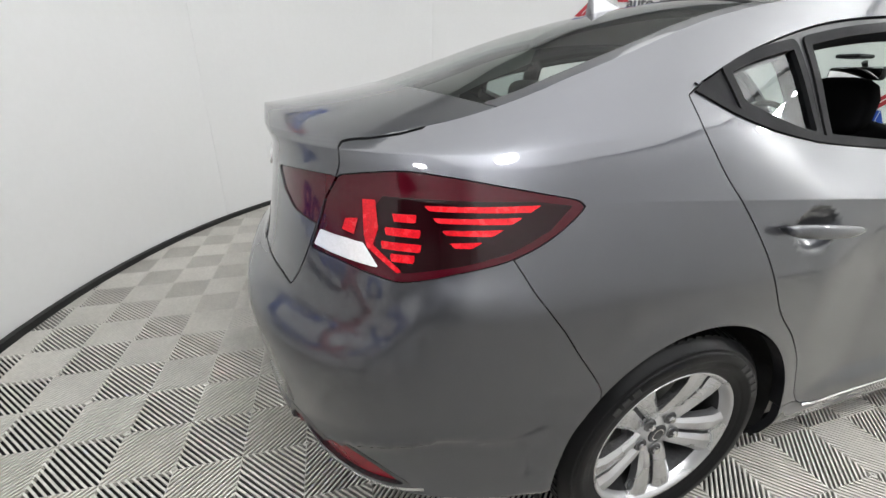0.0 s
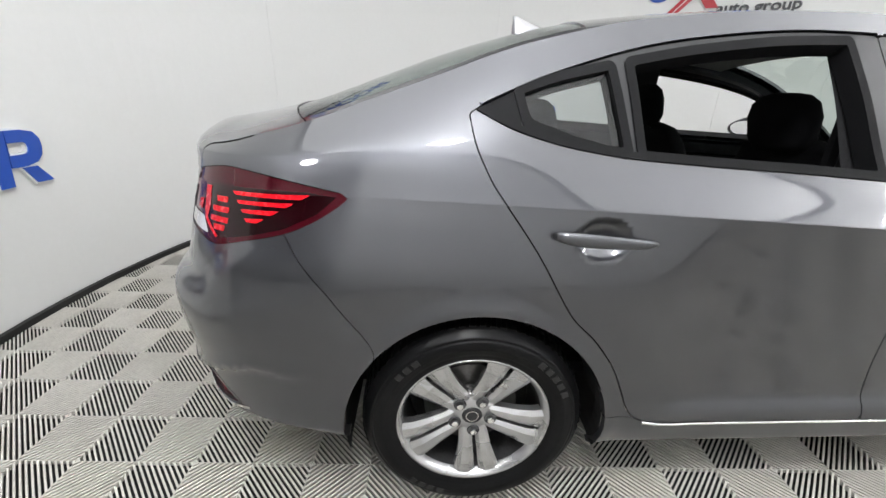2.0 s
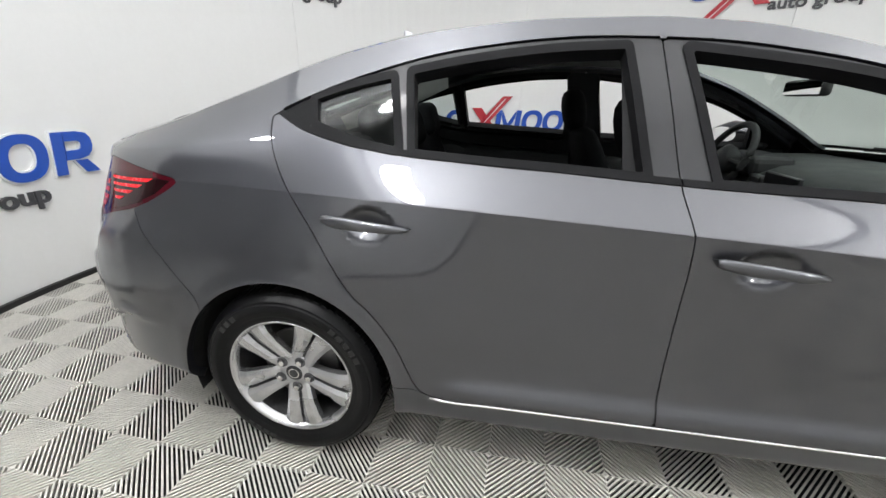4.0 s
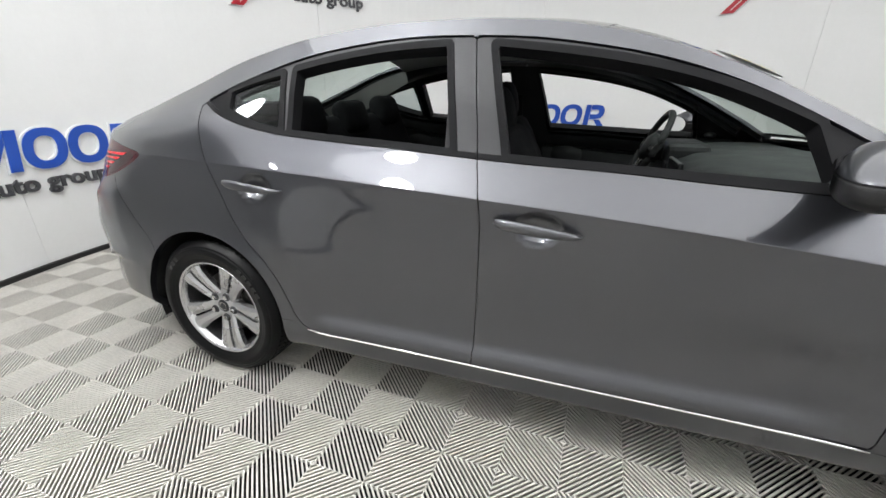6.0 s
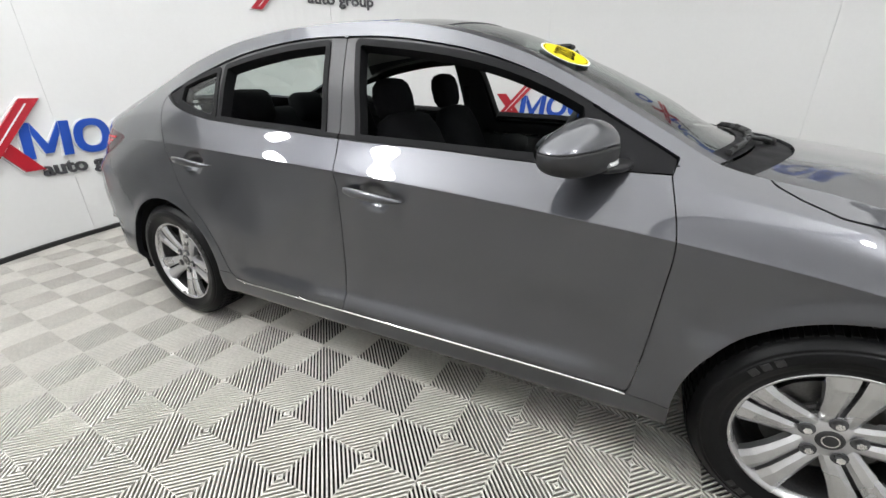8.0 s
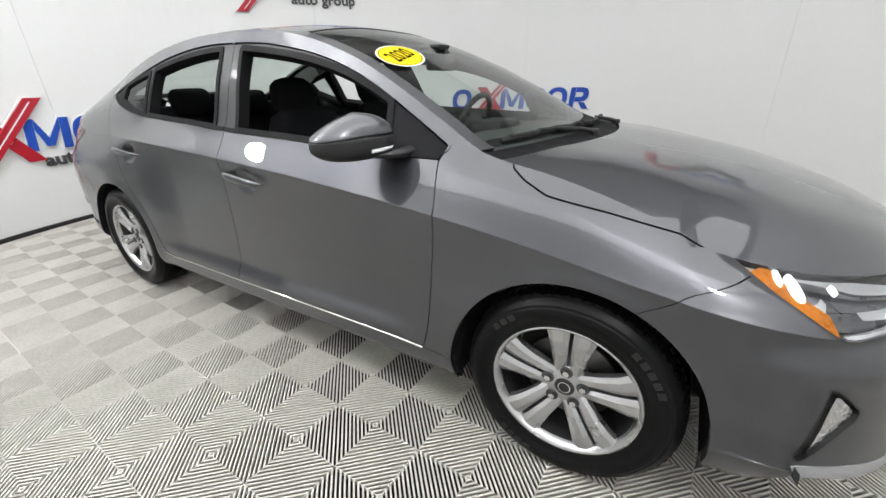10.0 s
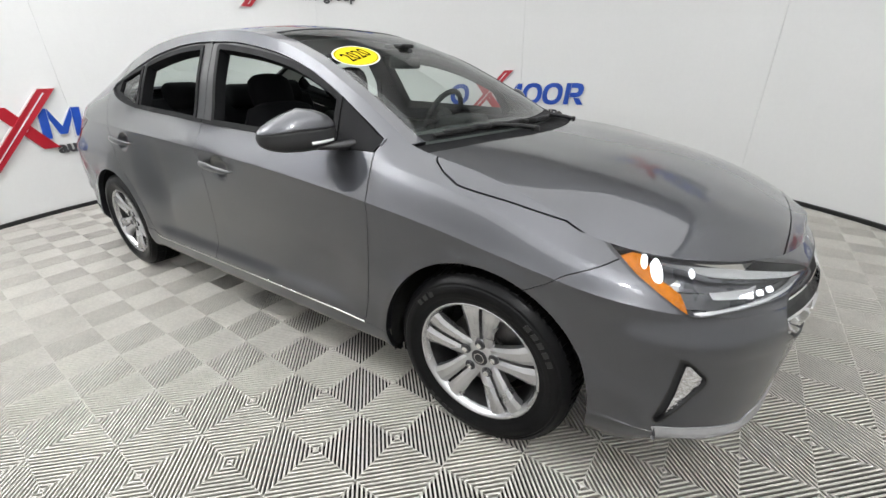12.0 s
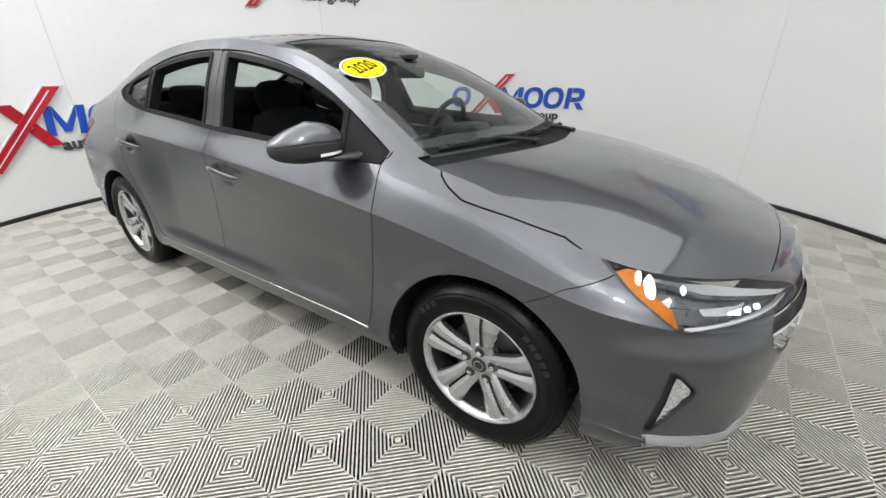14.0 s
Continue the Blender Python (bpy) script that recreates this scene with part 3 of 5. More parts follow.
def arch_line(cx):
    """The wheel opening, round above and open below."""
    a = [(cx + 0.364 * math.cos(t), 0.312 + 0.364 * math.sin(t)) for t in np.linspace(-0.15, math.pi + 0.15, 60)]
    return np.array(a + [(cx - 0.36, 0.0), (cx + 0.36, 0.0)])


ARCH_R, ARCH_F = arch_line(0.004), arch_line(WB)

# outlines in the side chart
rear_edge = smooth_line([(-0.032, 1.145), (-0.017, 1.075), (0.018, 1.0), (0.05, 0.952), (0.137, 0.83), (0.23, 0.675), (0.303, 0.60), (0.365, 0.515), (0.40, 0.44), (0.432, 0.37), (0.475, 0.335), (0.56, 0.325)], 5, False)
b_low = smooth_line([(1.14, 0.322), (1.143, 0.6), (1.143, 0.85), (1.115, 0.985)], 5, False)
frame_top = smooth_line([(1.055, 1.357), (0.86, 1.36), (0.65, 1.345), (0.42, 1.31), (0.18, 1.24), (0.01, 1.17)], 5, False)
REAR_DOOR = np.vstack([rear_edge, b_low, frame_top])
front_top = smooth_line([(2.235, 0.985), (2.06, 1.082), (1.95, 1.142), (1.83, 1.20), (1.70, 1.25), (1.56, 1.29), (1.41, 1.32), (1.24, 1.345), (1.055, 1.357)], 5, False)
front_edge = smooth_line([(2.215, 0.322), (2.235, 0.45), (2.252, 0.65), (2.258, 0.80), (2.225, 0.945)], 5, False)
FRONT_DOOR = np.vstack([b_low[::-1], [(1.14, 0.322)], front_edge, front_top])
SILL_LINE = 0.322
belt_low = [(-0.02, 1.155), (0.08, 1.108), (0.23, 1.068), (0.4, 1.044), (0.61, 1.03), (0.83, 1.017), (1.03, 1.003), (1.21, 0.992), (1.52, 0.979), (1.78, 0.963), (2.02, 0.952), (2.22, 0.948)]
belt_fn = knots(*belt_low)
# glass openings
QUARTER = np.vstack([smooth_line([(0.10, 1.196), (0.20, 1.228), (0.325, 1.256)], 4, False), smooth_line([(0.358, 1.066), (0.25, 1.088), (0.115, 1.132)], 4, False)])
REAR_WIN = np.vstack([smooth_line([(0.385, 1.268), (0.55, 1.298), (0.77, 1.324), (0.965, 1.332)], 4, False), smooth_line([(1.025, 1.022), (0.83, 1.036), (0.61, 1.048), (0.408, 1.062)], 4, False)])
FRONT_WIN = np.vstack([smooth_line([(1.125, 1.328), (1.33, 1.302), (1.49, 1.276), (1.64, 1.243), (1.77, 1.203), (1.90, 1.15), (1.975, 1.113)], 4, False), smooth_line([(2.015, 0.975), (1.78, 0.985), (1.52, 0.998), (1.205, 1.012)], 4, False)])
# lamps
TAIL = np.vstack([smooth_line([(-0.315, 0.960), (-0.394, 0.974), (-0.479, 0.988), (-0.578, 1.002), (-0.672, 1.008), (-0.763, 0.998), (-0.827, 0.988)], 4, False), smooth_line([(-0.846, 0.965), (-0.867, 0.938), (-0.891, 0.886), (-0.916, 0.839)], 4, False), smooth_line([(-0.82, 0.837), (-0.736, 0.828), (-0.68, 0.825), (-0.585, 0.846), (-0.48, 0.870), (-0.405, 0.90), (-0.34, 0.938)], 4, False)])
TAIL_IN = np.array([(-0.833, 0.986), (-0.96, 0.98), (-1.13, 0.966), (-1.08, 0.925), (-1.002, 0.896), (-0.897, 0.886), (-0.873, 0.938), (-0.852, 0.965)])
HEAD = np.vstack([smooth_line([(3.055, 0.80), (3.14, 0.79), (3.25, 0.775), (3.375, 0.745), (3.54, 0.715), (3.685, 0.69), (3.75, 0.668)], 4, False), smooth_line([(3.75, 0.660), (3.613, 0.650), (3.472, 0.648), (3.369, 0.645), (3.305, 0.641), (3.271, 0.655), (3.208, 0.698), (3.142, 0.738), (3.065, 0.775)], 4, False)])
FOG = np.array([(3.250, 0.538), (3.262, 0.538), (3.324, 0.484), (3.316, 0.463), (3.204, 0.352), (3.186, 0.352), (3.182, 0.36), (3.228, 0.459)])
FOG_LAMP = np.array([(3.269, 0.521), (3.320, 0.477), (3.313, 0.463), (3.214, 0.361), (3.246, 0.436)])
LIP = np.vstack([smooth_line([(3.180, 0.338), (3.217, 0.344), (3.336, 0.350), (3.45, 0.344), (3.50, 0.340), (3.535, 0.352)], 4, False), [(3.62, 0.356), (5, 0.36), (5, 0.2), (3.215, 0.2), (3.19, 0.318)]])
GRILLE = np.array([(3.78, 0.672), (3.65, 0.661), (3.585, 0.652), (3.575, 0.640), (3.556, 0.60), (3.54, 0.57), (3.602, 0.525), (3.75, 0.492), (5, 0.48), (5, 0.676)])
REFLECTOR = np.vstack([smooth_line([(-0.655, 0.348), (-0.72, 0.385), (-0.81, 0.412), (-0.90, 0.42)], 4, False), smooth_line([(-0.965, 0.415), (-0.94, 0.355), (-0.85, 0.339), (-0.75, 0.338)], 4, False)])
BUMPER_R = np.array([(-0.478, 0.885), (-0.478, 0.872), (-0.439, 0.812), (-0.372, 0.73), (-0.27, 0.579), (-0.25, 0.0), (-2.5, 0.0), (-2.5, 0.74), (-1.15, 0.742), (-1.04, 0.742), (-0.978, 0.736), (-0.954, 0.775), (-0.916, 0.845), (-0.66, 0.91)])
BUMPER_F = np.array([(2.70, 0.0), (2.70, 0.58), (2.851, 0.647), (2.957, 0.708), (3.08, 0.737), (3.12, 0.745), (3.30, 0.76), (3.62, 0.72), (5, 0.67), (5, 0.0)])
HALF, LAMP_GAP, BUMPER_GAP = 0.0017, 0.0007, 0.0011

paint_side = SIDE.clear_of(ARCH_R).clear_of(ARCH_F)
rocker = np.array([(0.30, 0.0), (0.30, 0.36), (0.43, 0.352), (0.47, 0.337), (0.53, SILL_LINE - 0.006), (0.6, SILL_LINE - 0.008), (2.40, SILL_LINE - 0.008), (2.40, 0.0)])
fender = np.array([(2.215, 0.315), (2.235, 0.45), (2.252, 0.65), (2.258, 0.80), (2.225, 0.945), (2.215, 0.99), (2.26, 1.2), (3.4, 1.2), (3.4, 0.3)])


HOOD_SIDE = np.array([(2.40, 1.1), (2.425, 0.965), (2.455, 0.932), (2.502, 0.909), (2.577, 0.881), (2.74, 0.850), (2.9, 0.815), (2.97, 0.794), (3.0, 0.7868), (3.06, 0.81), (3.1, 1.1)])


def side_panels(flip):
    """All outer panels, openings, lamps and trims of one side."""
    o = lambda sheet, name, m, parent=car, label="", depth=0.012: sheet.object(name, m, parent, label, depth, flip)
    low = lambda s: s.keep(s.C[:, 1] - belt_fn(s.C[:, 0]))
    high = lambda s, d=0.0: s.keep(belt_fn(s.C[:, 0]) + d - s.C[:, 1])
    # doors
    for outline, win, nm in ((REAR_DOOR, (REAR_WIN, QUARTER), "rear_door"), (FRONT_DOOR, (FRONT_WIN,), "front_door")):
        d = SIDE.inside(outline, -HALF).clear_of(ARCH_R, HALF)
        door = o(low(d), nm, PAINT, depth=0.03)
        up = high(d, 0.001)
        for w in win:
            up = up.outside(w)
        sail = np.where(up.C[:, 0] > 1.0, 1.985 - up.C[:, 0], up.C[:, 0] - 0.095)
        o(up.keep(sail).lift(-0.003), "window_corner", MATT_BLACK, door, "black window corner piece", 0.035)
        o(up.keep(-sail).lift(-0.003), "window_frame", FRAME_DARK, door, "satin charcoal window frame", 0.035)
        strip = SIDE.inside(outline, -HALF - 0.001).fine(1)
        strip = strip.keep(np.abs(strip.C[:, 1] - belt_fn(strip.C[:, 0]) - 0.009) - 0.008)
        o(strip.lift(0.004), "belt_moulding", MATT_BLACK, door, "black rubber belt moulding", 0.012)
        for w in win:
            seal = SIDE.inside(w, 0.019, 1).outside(w, -0.004)
            o(seal.lift(0.002), "window_seal", MATT_BLACK, door, "black rubber window seal", 0.05)
        trim = low(SIDE.inside(outline, -0.02)).clear_of(ARCH_R, 0.02)
        o(trim.lift(-0.075), "door_trim", HARD_TRIM, door, "black inner door trim", 0.0)
        line = SIDE.inside(outline, -0.05)
        line = line.keep(np.abs(line.C[:, 1] - belt_fn(line.C[:, 0]) + 0.06) - 0.03).fine(2)
        line = line.keep(np.abs(line.C[:, 1] - belt_fn(line.C[:, 0]) + 0.06) - 0.004)
        o(line.lift(-0.082), "trim_strip", CHROME, door, "thin silver trim strip", 0.0)
        if nm == "rear_door":
            q = SIDE.inside(QUARTER, 0.004)
            o(q.lift(-0.008), "quarter_glass", GLASS_SIDE, door, "fixed tinted quarter glass", 0)
        # grab recess and handle
        hx, hz = (0.295, 0.873) if nm == "rear_door" else (1.318, 0.822)
        handle(hx, hz, -0.085 if nm == "front_door" else -0.07, door, flip)
    # body panels
    rest = paint_side.outside(REAR_DOOR, HALF).outside(FRONT_DOOR, HALF)
    rock = rest.inside(rocker, -HALF)
    o(rock, "sill", PAINT, depth=0.02)
    rest = rest.outside(rocker, 0)
    fen = rest.inside(fender).outside(BUMPER_F, BUMPER_GAP).outside(HEAD, LAMP_GAP)
    o(fen.outside(HOOD_SIDE, HALF), "front_fender", PAINT, depth=0.03)
    o(fen.inside(HOOD_SIDE, -HALF), "bonnet_edge", PAINT, depth=0.02)
    quarter = rest.outside(fender).outside(BUMPER_R, BUMPER_GAP).outside(BUMPER_F, BUMPER_GAP).outside(TAIL, LAMP_GAP).outside(TAIL_IN, LAMP_GAP)
    trunk_cut = np.array([(-0.897, 0.886), (-0.87, 0.938), (-0.85, 0.965), (-0.83, 0.987), (-0.804, 1.035), (-0.79, 1.044), (-0.764, 1.049), (-0.712, 1.054), (-0.651, 1.064), (-0.60, 1.076), (-0.565, 1.1), (-0.56, 1.2), (-3, 1.2), (-3, 0.74), (-1.04, 0.745), (-0.978, 0.738), (-0.954, 0.775)])
    o(quarter.outside(trunk_cut, HALF), "quarter_panel", PAINT, depth=0.03)
    o(quarter.inside(trunk_cut, -HALF), "boot_face", PAINT, depth=0.02)
    rb = SIDE.inside(BUMPER_R, -BUMPER_GAP).clear_of(ARCH_R).outside(TAIL, LAMP_GAP).outside(REFLECTOR, 0.002)
    o(rb, "rear_bumper", PAINT, depth=0.03)
    fb = SIDE.inside(BUMPER_F, -BUMPER_GAP).clear_of(ARCH_F).outside(HEAD, LAMP_GAP).outside(FOG, 0.002)
    o(fb.outside(GRILLE).outside(LIP, 0.001), "front_bumper", PAINT, depth=0.03)
    tail_lamp(flip, o)
    head_lamp(flip, o)
    ref = SIDE.inside(REFLECTOR)
    o(ref.lift(-0.008), "bumper_reflector", REFLECTOR_RED, label="dark red rear bumper reflector")
    fog = o(SIDE.inside(FOG, 0.003, 1).lift(-0.018), "fog_lamp", BLACK_SATIN, label="fog lamp in a black pocket", depth=-1)
    o(SIDE.inside(FOG, 0.003).outside(FOG, -0.001), "pocket_edge", BLACK_SATIN, fog, "black pocket edge", 0.02)
    o(SIDE.inside(FOG_LAMP, 0, 1).lift(-0.008), "fog_lens", FACET, fog, "clear faceted lens", 0.02)
    o(SIDE.inside(LIP, 0, 2).lift(0.003), "bumper_lip", LIP_SILVER, label="satin silver lower lip", depth=0.02)
    o(SIDE.inside(REFLECTOR, 0.012).outside(REFLECTOR, 0.002).lift(0.001), "reflector_bezel", BLACK_GLOSS, label="black reflector bezel", depth=0.01)
    strip = SIDE.inside(np.array([(-0.615, 0.349), (-0.70, 0.333), (-0.80, 0.327), (-0.90, 0.33), (-0.90, 0.322), (-0.80, 0.318), (-0.70, 0.324), (-0.615, 0.341)]), 0, 3)
    o(strip.lift(0.003), "chrome_strip", CHROME, label="thin chrome strip", depth=0.004)
    # chrome tube added to give the bright highlight on the sill's ledge
    bm = tube_bm([(x, (1 if flip else -1) * (float(np.interp(0.3165, *station(x))) + 0.0035), 0.3165 + 0.012 * max(0.0, 0.54 - x) / 0.06) for x in np.linspace(0.48, 2.21, 40)], 0.0042, 8)
    part("sill_strip", bm, CHROME, car, "thin chrome tube standing in for the highlight along the sill", True)
    for outline in (REAR_DOOR, FRONT_DOOR):
        rim = high(SIDE.inside(outline, 0.008, 1).outside(outline, 0.0015), 0.02)
        rim = rim.keep(np.minimum(0.09 - np.abs(rim.C[:, 0] - 1.09), 1.353 - rim.C[:, 1]))
        o(rim.lift(0.004), "drip_rail", PAINT, label="raised edge over the door", depth=0.008)
    gr = SIDE.inside(GRILLE, 0.006)
    grille = o(gr.lift(-0.035), "grille", BLACK_SATIN, label="black grille with chrome bars", depth=0.0)
    o(SIDE.inside(GRILLE, 0.0015, 1).outside(GRILLE, -0.002), "grille_surround", BLACK_SATIN, grille, "black grille surround", 0.02)
    for k in range(4):
        zc = 0.635 - 0.04 * k
        bar = SIDE.inside(GRILLE, 0.0).fine(1)
        bar = bar.keep(np.abs(bar.C[:, 1] - zc) - 0.0028)
        o(bar.lift(-0.006), "grille_bar", CHROME, grille, "chrome bar", 0.028)


def handle(hx, hz, slope, door, flip):
    """A pull handle over a round grab recess."""
    s = -1 if flip else 1
    p = Vector((hx, -float(np.interp(hz, *station(hx))), hz))
    n = Vector((0, -1, 0.06)).normalized()
    p.y *= s
    n.y *= s
    xa = Vector((1, 0, slope)).normalized()
    za = n
    ya = za.cross(xa).normalized()
    xa = ya.cross(za)
    m = Matrix((xa, ya, za)).transposed().to_4x4()
    m.translation = p
    pts = [(-0.128, 0.002, 0.006), (-0.12, 0.012, 0.022), (-0.06, 0.017, 0.037), (0.05, 0.014, 0.038), (0.11, 0.008, 0.026), (0.128, 0, 0.006)]
    bm = bmesh.new()
    rings = []
    sm = smooth_line([(a, b, c) for a, b, c in pts], 4, False)
    for a, b, c in sm:
        rings.append([bm.verts.new(m @ Vector((a, b * math.cos(t), c + 0.010 * math.sin(t)))) for t in np.linspace(0, 2 * math.pi, 13)[:-1]])
    for p0, q0 in zip(rings, rings[1:]):
        for k in range(12):
            bm.faces.new((p0[k], p0[(k + 1) % 12], q0[(k + 1) % 12], q0[k]))
    bm.faces.new(rings[0])
    bm.faces.new(rings[-1])
    bmesh.ops.recalc_face_normals(bm, faces=bm.faces[:])
    part("door_handle", bm, PAINT, door, "body-coloured pull handle", True)


def tail_lamp(flip, o):
    """A maroon lens in two pieces, with red bars, a bracket, a dark corner and a white reversing lamp."""
    lamp = o(SIDE.inside(TAIL, -LAMP_GAP).lift(-0.003), "tail_lamp", LENS_RED, label="dark red wrap-round tail lamp", depth=0.03)
    o(SIDE.inside(TAIL_IN, -LAMP_GAP).lift(-0.003), "boot_lamp", LENS_RED, label="dark red lamp on the boot lid", depth=0.03)
    dark = np.array([(-0.352, 0.955), (-0.43, 0.965), (-0.64, 0.966), (-0.72, 0.964), (-0.74, 0.94), (-0.735, 0.872), (-0.68, 0.84), (-0.57, 0.860), (-0.479, 0.882), (-0.40, 0.917)])
    o(SIDE.inside(dark, 0, 2).lift(-0.0022), "dark_field", LENS_BLACK, lamp, "smoked black field", 0)
    for u0, u1, z, h in ((-0.634, -0.428, 0.951, 0.0042), (-0.618, -0.466, 0.932, 0.004), (-0.602, -0.503, 0.913, 0.004), (-0.588, -0.542, 0.893, 0.004)):
        bar = np.array([(u0 - 0.004, z + h), (u1 + 0.012, z + h + 0.003), (u1 - 0.01, z - h), (u0 + 0.006, z - h)])
        o(SIDE.inside(bar, 0, 2).lift(-0.001), "light_bar", RED_BAR, lamp, "bright red light bar", 0)
    for u0, u1, z in ((-0.70, -0.652, 0.931), (-0.717, -0.645, 0.907), (-0.725, -0.645, 0.883), (-0.706, -0.657, 0.864)):
        bar = np.array([(u0, z + 0.006), (u1, z + 0.008), (u1 - 0.002, z - 0.006), (u0 + 0.003, z - 0.007)])
        o(SIDE.inside(bar, 0, 2).lift(-0.001), "light_bar", RED_BAR, lamp, "bright red light bar", 0)
    bracket = np.array([(-0.765, 0.954), (-0.735, 0.956), (-0.730, 0.908), (-0.742, 0.880), (-0.682, 0.843), (-0.69, 0.838), (-0.755, 0.874), (-0.762, 0.893)])
    o(SIDE.inside(bracket, 0, 2).lift(-0.001), "light_bracket", RED_BAR, lamp, "bright red light bracket", 0)
    patch = np.array([(-0.808, 0.915), (-0.776, 0.920), (-0.786, 0.890), (-0.817, 0.894)])
    o(SIDE.inside(patch, 0, 2).lift(-0.001), "side_light", RED_BAR, lamp, "bright red patch", 0)
    white = np.array([(-0.884, 0.880), (-0.80, 0.880), (-0.763, 0.879), (-0.728, 0.842), (-0.765, 0.843), (-0.905, 0.847)])
    o(SIDE.inside(white, 0, 2).lift(-0.001), "reversing_lamp", LENS_CLEAR, lamp, "white reversing lamp", 0)
    return lamp


def head_lamp(flip, o):
    """A deep housing with an amber corner, projector, light strips and a clear cover."""
    lamp = o(SIDE.inside(HEAD, 0.004).lift(-0.04), "head_lamp", LAMP_GREY, label="swept-back head lamp with an amber corner", depth=-1)
    o(SIDE.inside(HEAD, 0.002).outside(HEAD, -0.004), "bezel", BLACK_GLOSS, lamp, "black bezel", 0.04)
    amber = np.array([(3.12, 0.752), (3.18, 0.758), (3.281, 0.692), (3.290, 0.651), (3.262, 0.664), (3.183, 0.712)])
    o(SIDE.inside(amber, 0, 2).lift(-0.008), "turn_signal", AMBER, lamp, "amber corner reflector", 0.02)
    strip = np.array([(3.22, 0.748), (3.30, 0.738), (3.40, 0.722), (3.55, 0.700), (3.71, 0.673), (3.71, 0.667), (3.55, 0.690), (3.385, 0.711), (3.30, 0.728), (3.24, 0.738)])
    o(SIDE.inside(strip, 0, 2).lift(-0.012), "chrome_brow", LAMP_CHROME, lamp, "bright reflector strip", 0.02)
    low = np.array([(3.305, 0.647), (3.38, 0.648), (3.472, 0.651), (3.59, 0.655), (3.70, 0.662), (3.70, 0.667), (3.59, 0.661), (3.474, 0.658), (3.38, 0.655), (3.31, 0.655)])
    o(SIDE.inside(low, 0, 2).lift(-0.01), "light_strip", LENS_CLEAR, lamp, "white light strip", 0.02)
    beam = np.array([(3.255, 0.708), (3.285, 0.716), (3.289, 0.710), (3.264, 0.683), (3.239, 0.676), (3.236, 0.682)])
    o(SIDE.inside(beam, 0, 2).lift(-0.010), "light_guide", LAMP_CHROME, lamp, "", 0.02)
    inner = np.array([(3.364, 0.693), (3.471, 0.687), (3.51, 0.69), (3.478, 0.668), (3.370, 0.678)])
    o(SIDE.inside(inner, 0, 2).lift(-0.02), "projector", LAMP_CHROME, lamp, "bright projector bowl", 0.02)
    for u, z, r in ((3.20, 0.742, 0.010), (3.232, 0.728, 0.016), (3.328, 0.720, 0.005), (3.463, 0.673, 0.006), (3.498, 0.673, 0.006), (3.535, 0.673, 0.006)):
        o(SIDE.inside(circle2(u, z, r, 20), 0, 2).lift(-0.006), "lamp_bead", LAMP_WHITE, lamp, "lit white bead", 0.01)
    o(SIDE.inside(HEAD, -HALF - 0.001).lift(-0.001), "cover", LENS_GLASS, lamp, "clear lamp cover", 0.0)
    return lamp


side_panels(False)
side_panels(True)

# upper skins
def band(x0, x1, inset=0.0):
    """Outline on the top chart between two x, inset from the edge."""
    xs = np.linspace(x0, x1, 30)
    ye = np.interp(xs, EDGE[:, 0], np.abs(EDGE[:, 1]))
    return np.vstack([np.stack([xs, ye + 0.02 - inset], 1), np.stack([xs[::-1], -ye[::-1] - 0.02 + inset], 1)])


def bowed(x, bow, n=25, half=0.75, power=2.0):
    """A line across the car at x, bowed by so much at the sides."""
    return np.array([(x + bow * abs(k / (n - 1) * 2 - 1) ** power, half * (k / (n - 1) * 2 - 1)) for k in range(n)])


def between(rear_line, front_line):
    return np.vstack([rear_line, front_line[::-1]])


o2 = lambda sheet, name, m, label="", depth=0.015, parent=car: sheet.object(name, m, parent, label, depth)
deck = TOP.inside(between(bowed(-1.2, 0.0), bowed(-0.572, 0.185, power=2.6)), -HALF)
o2(deck, "boot_lid", PAINT)
glass_edge = lambda x: np.interp(x, EDGE[:, 0], np.abs(EDGE[:, 1])) - 0.035
back = TOP.inside(between(bowed(-0.572, 0.185, power=2.6), bowed(0.32, -0.07)), -HALF)
back_glass = back.keep(np.abs(back.C[:, 1]) - glass_edge(back.C[:, 0]))
o2(back_glass.lift(-0.004), "rear_window", GLASS, "tinted sloping rear window", 0.0)
skin = back.keep(glass_edge(back.C[:, 0]) + 0.001 - np.abs(back.C[:, 1]))
for s in (-1, 1):
    o2(skin.sub((skin.V[skin.T][:, :, 1] * s > 0).all(1)), "rear_pillar_skin", PAINT)
roof = TOP.inside(between(bowed(0.32, -0.07), bowed(1.50, -0.10)), -HALF)
o2(roof, "roof", PAINT, depth=0.03)
ws = TOP.inside(between(bowed(1.50, -0.10), bowed(2.50, -0.20)), -HALF)
ws_glass = ws.keep(np.abs(ws.C[:, 1]) - glass_edge(ws.C[:, 0]) + 0.02)
o2(ws_glass.lift(-0.003), "windscreen", GLASS, "raked windscreen", 0.0)
skin = ws.keep(glass_edge(ws.C[:, 0]) - 0.018 - np.abs(ws.C[:, 1]))
for s in (-1, 1):
    o2(skin.sub((skin.V[skin.T][:, :, 1] * s > 0).all(1)), "front_pillar_skin", PAINT)
frit = TOP.inside(between(bowed(2.435, -0.175), bowed(2.50, -0.20)), -HALF)
frit = frit.keep(np.abs(frit.C[:, 1]) - glass_edge(frit.C[:, 0]) + 0.02)
o2(frit.lift(-0.0005), "windscreen_border", MATT_BLACK, "black border along the foot of the windscreen", 0.0)
cowl = TOP.inside(between(bowed(2.50, -0.20), bowed(2.61, -0.24)), -HALF)
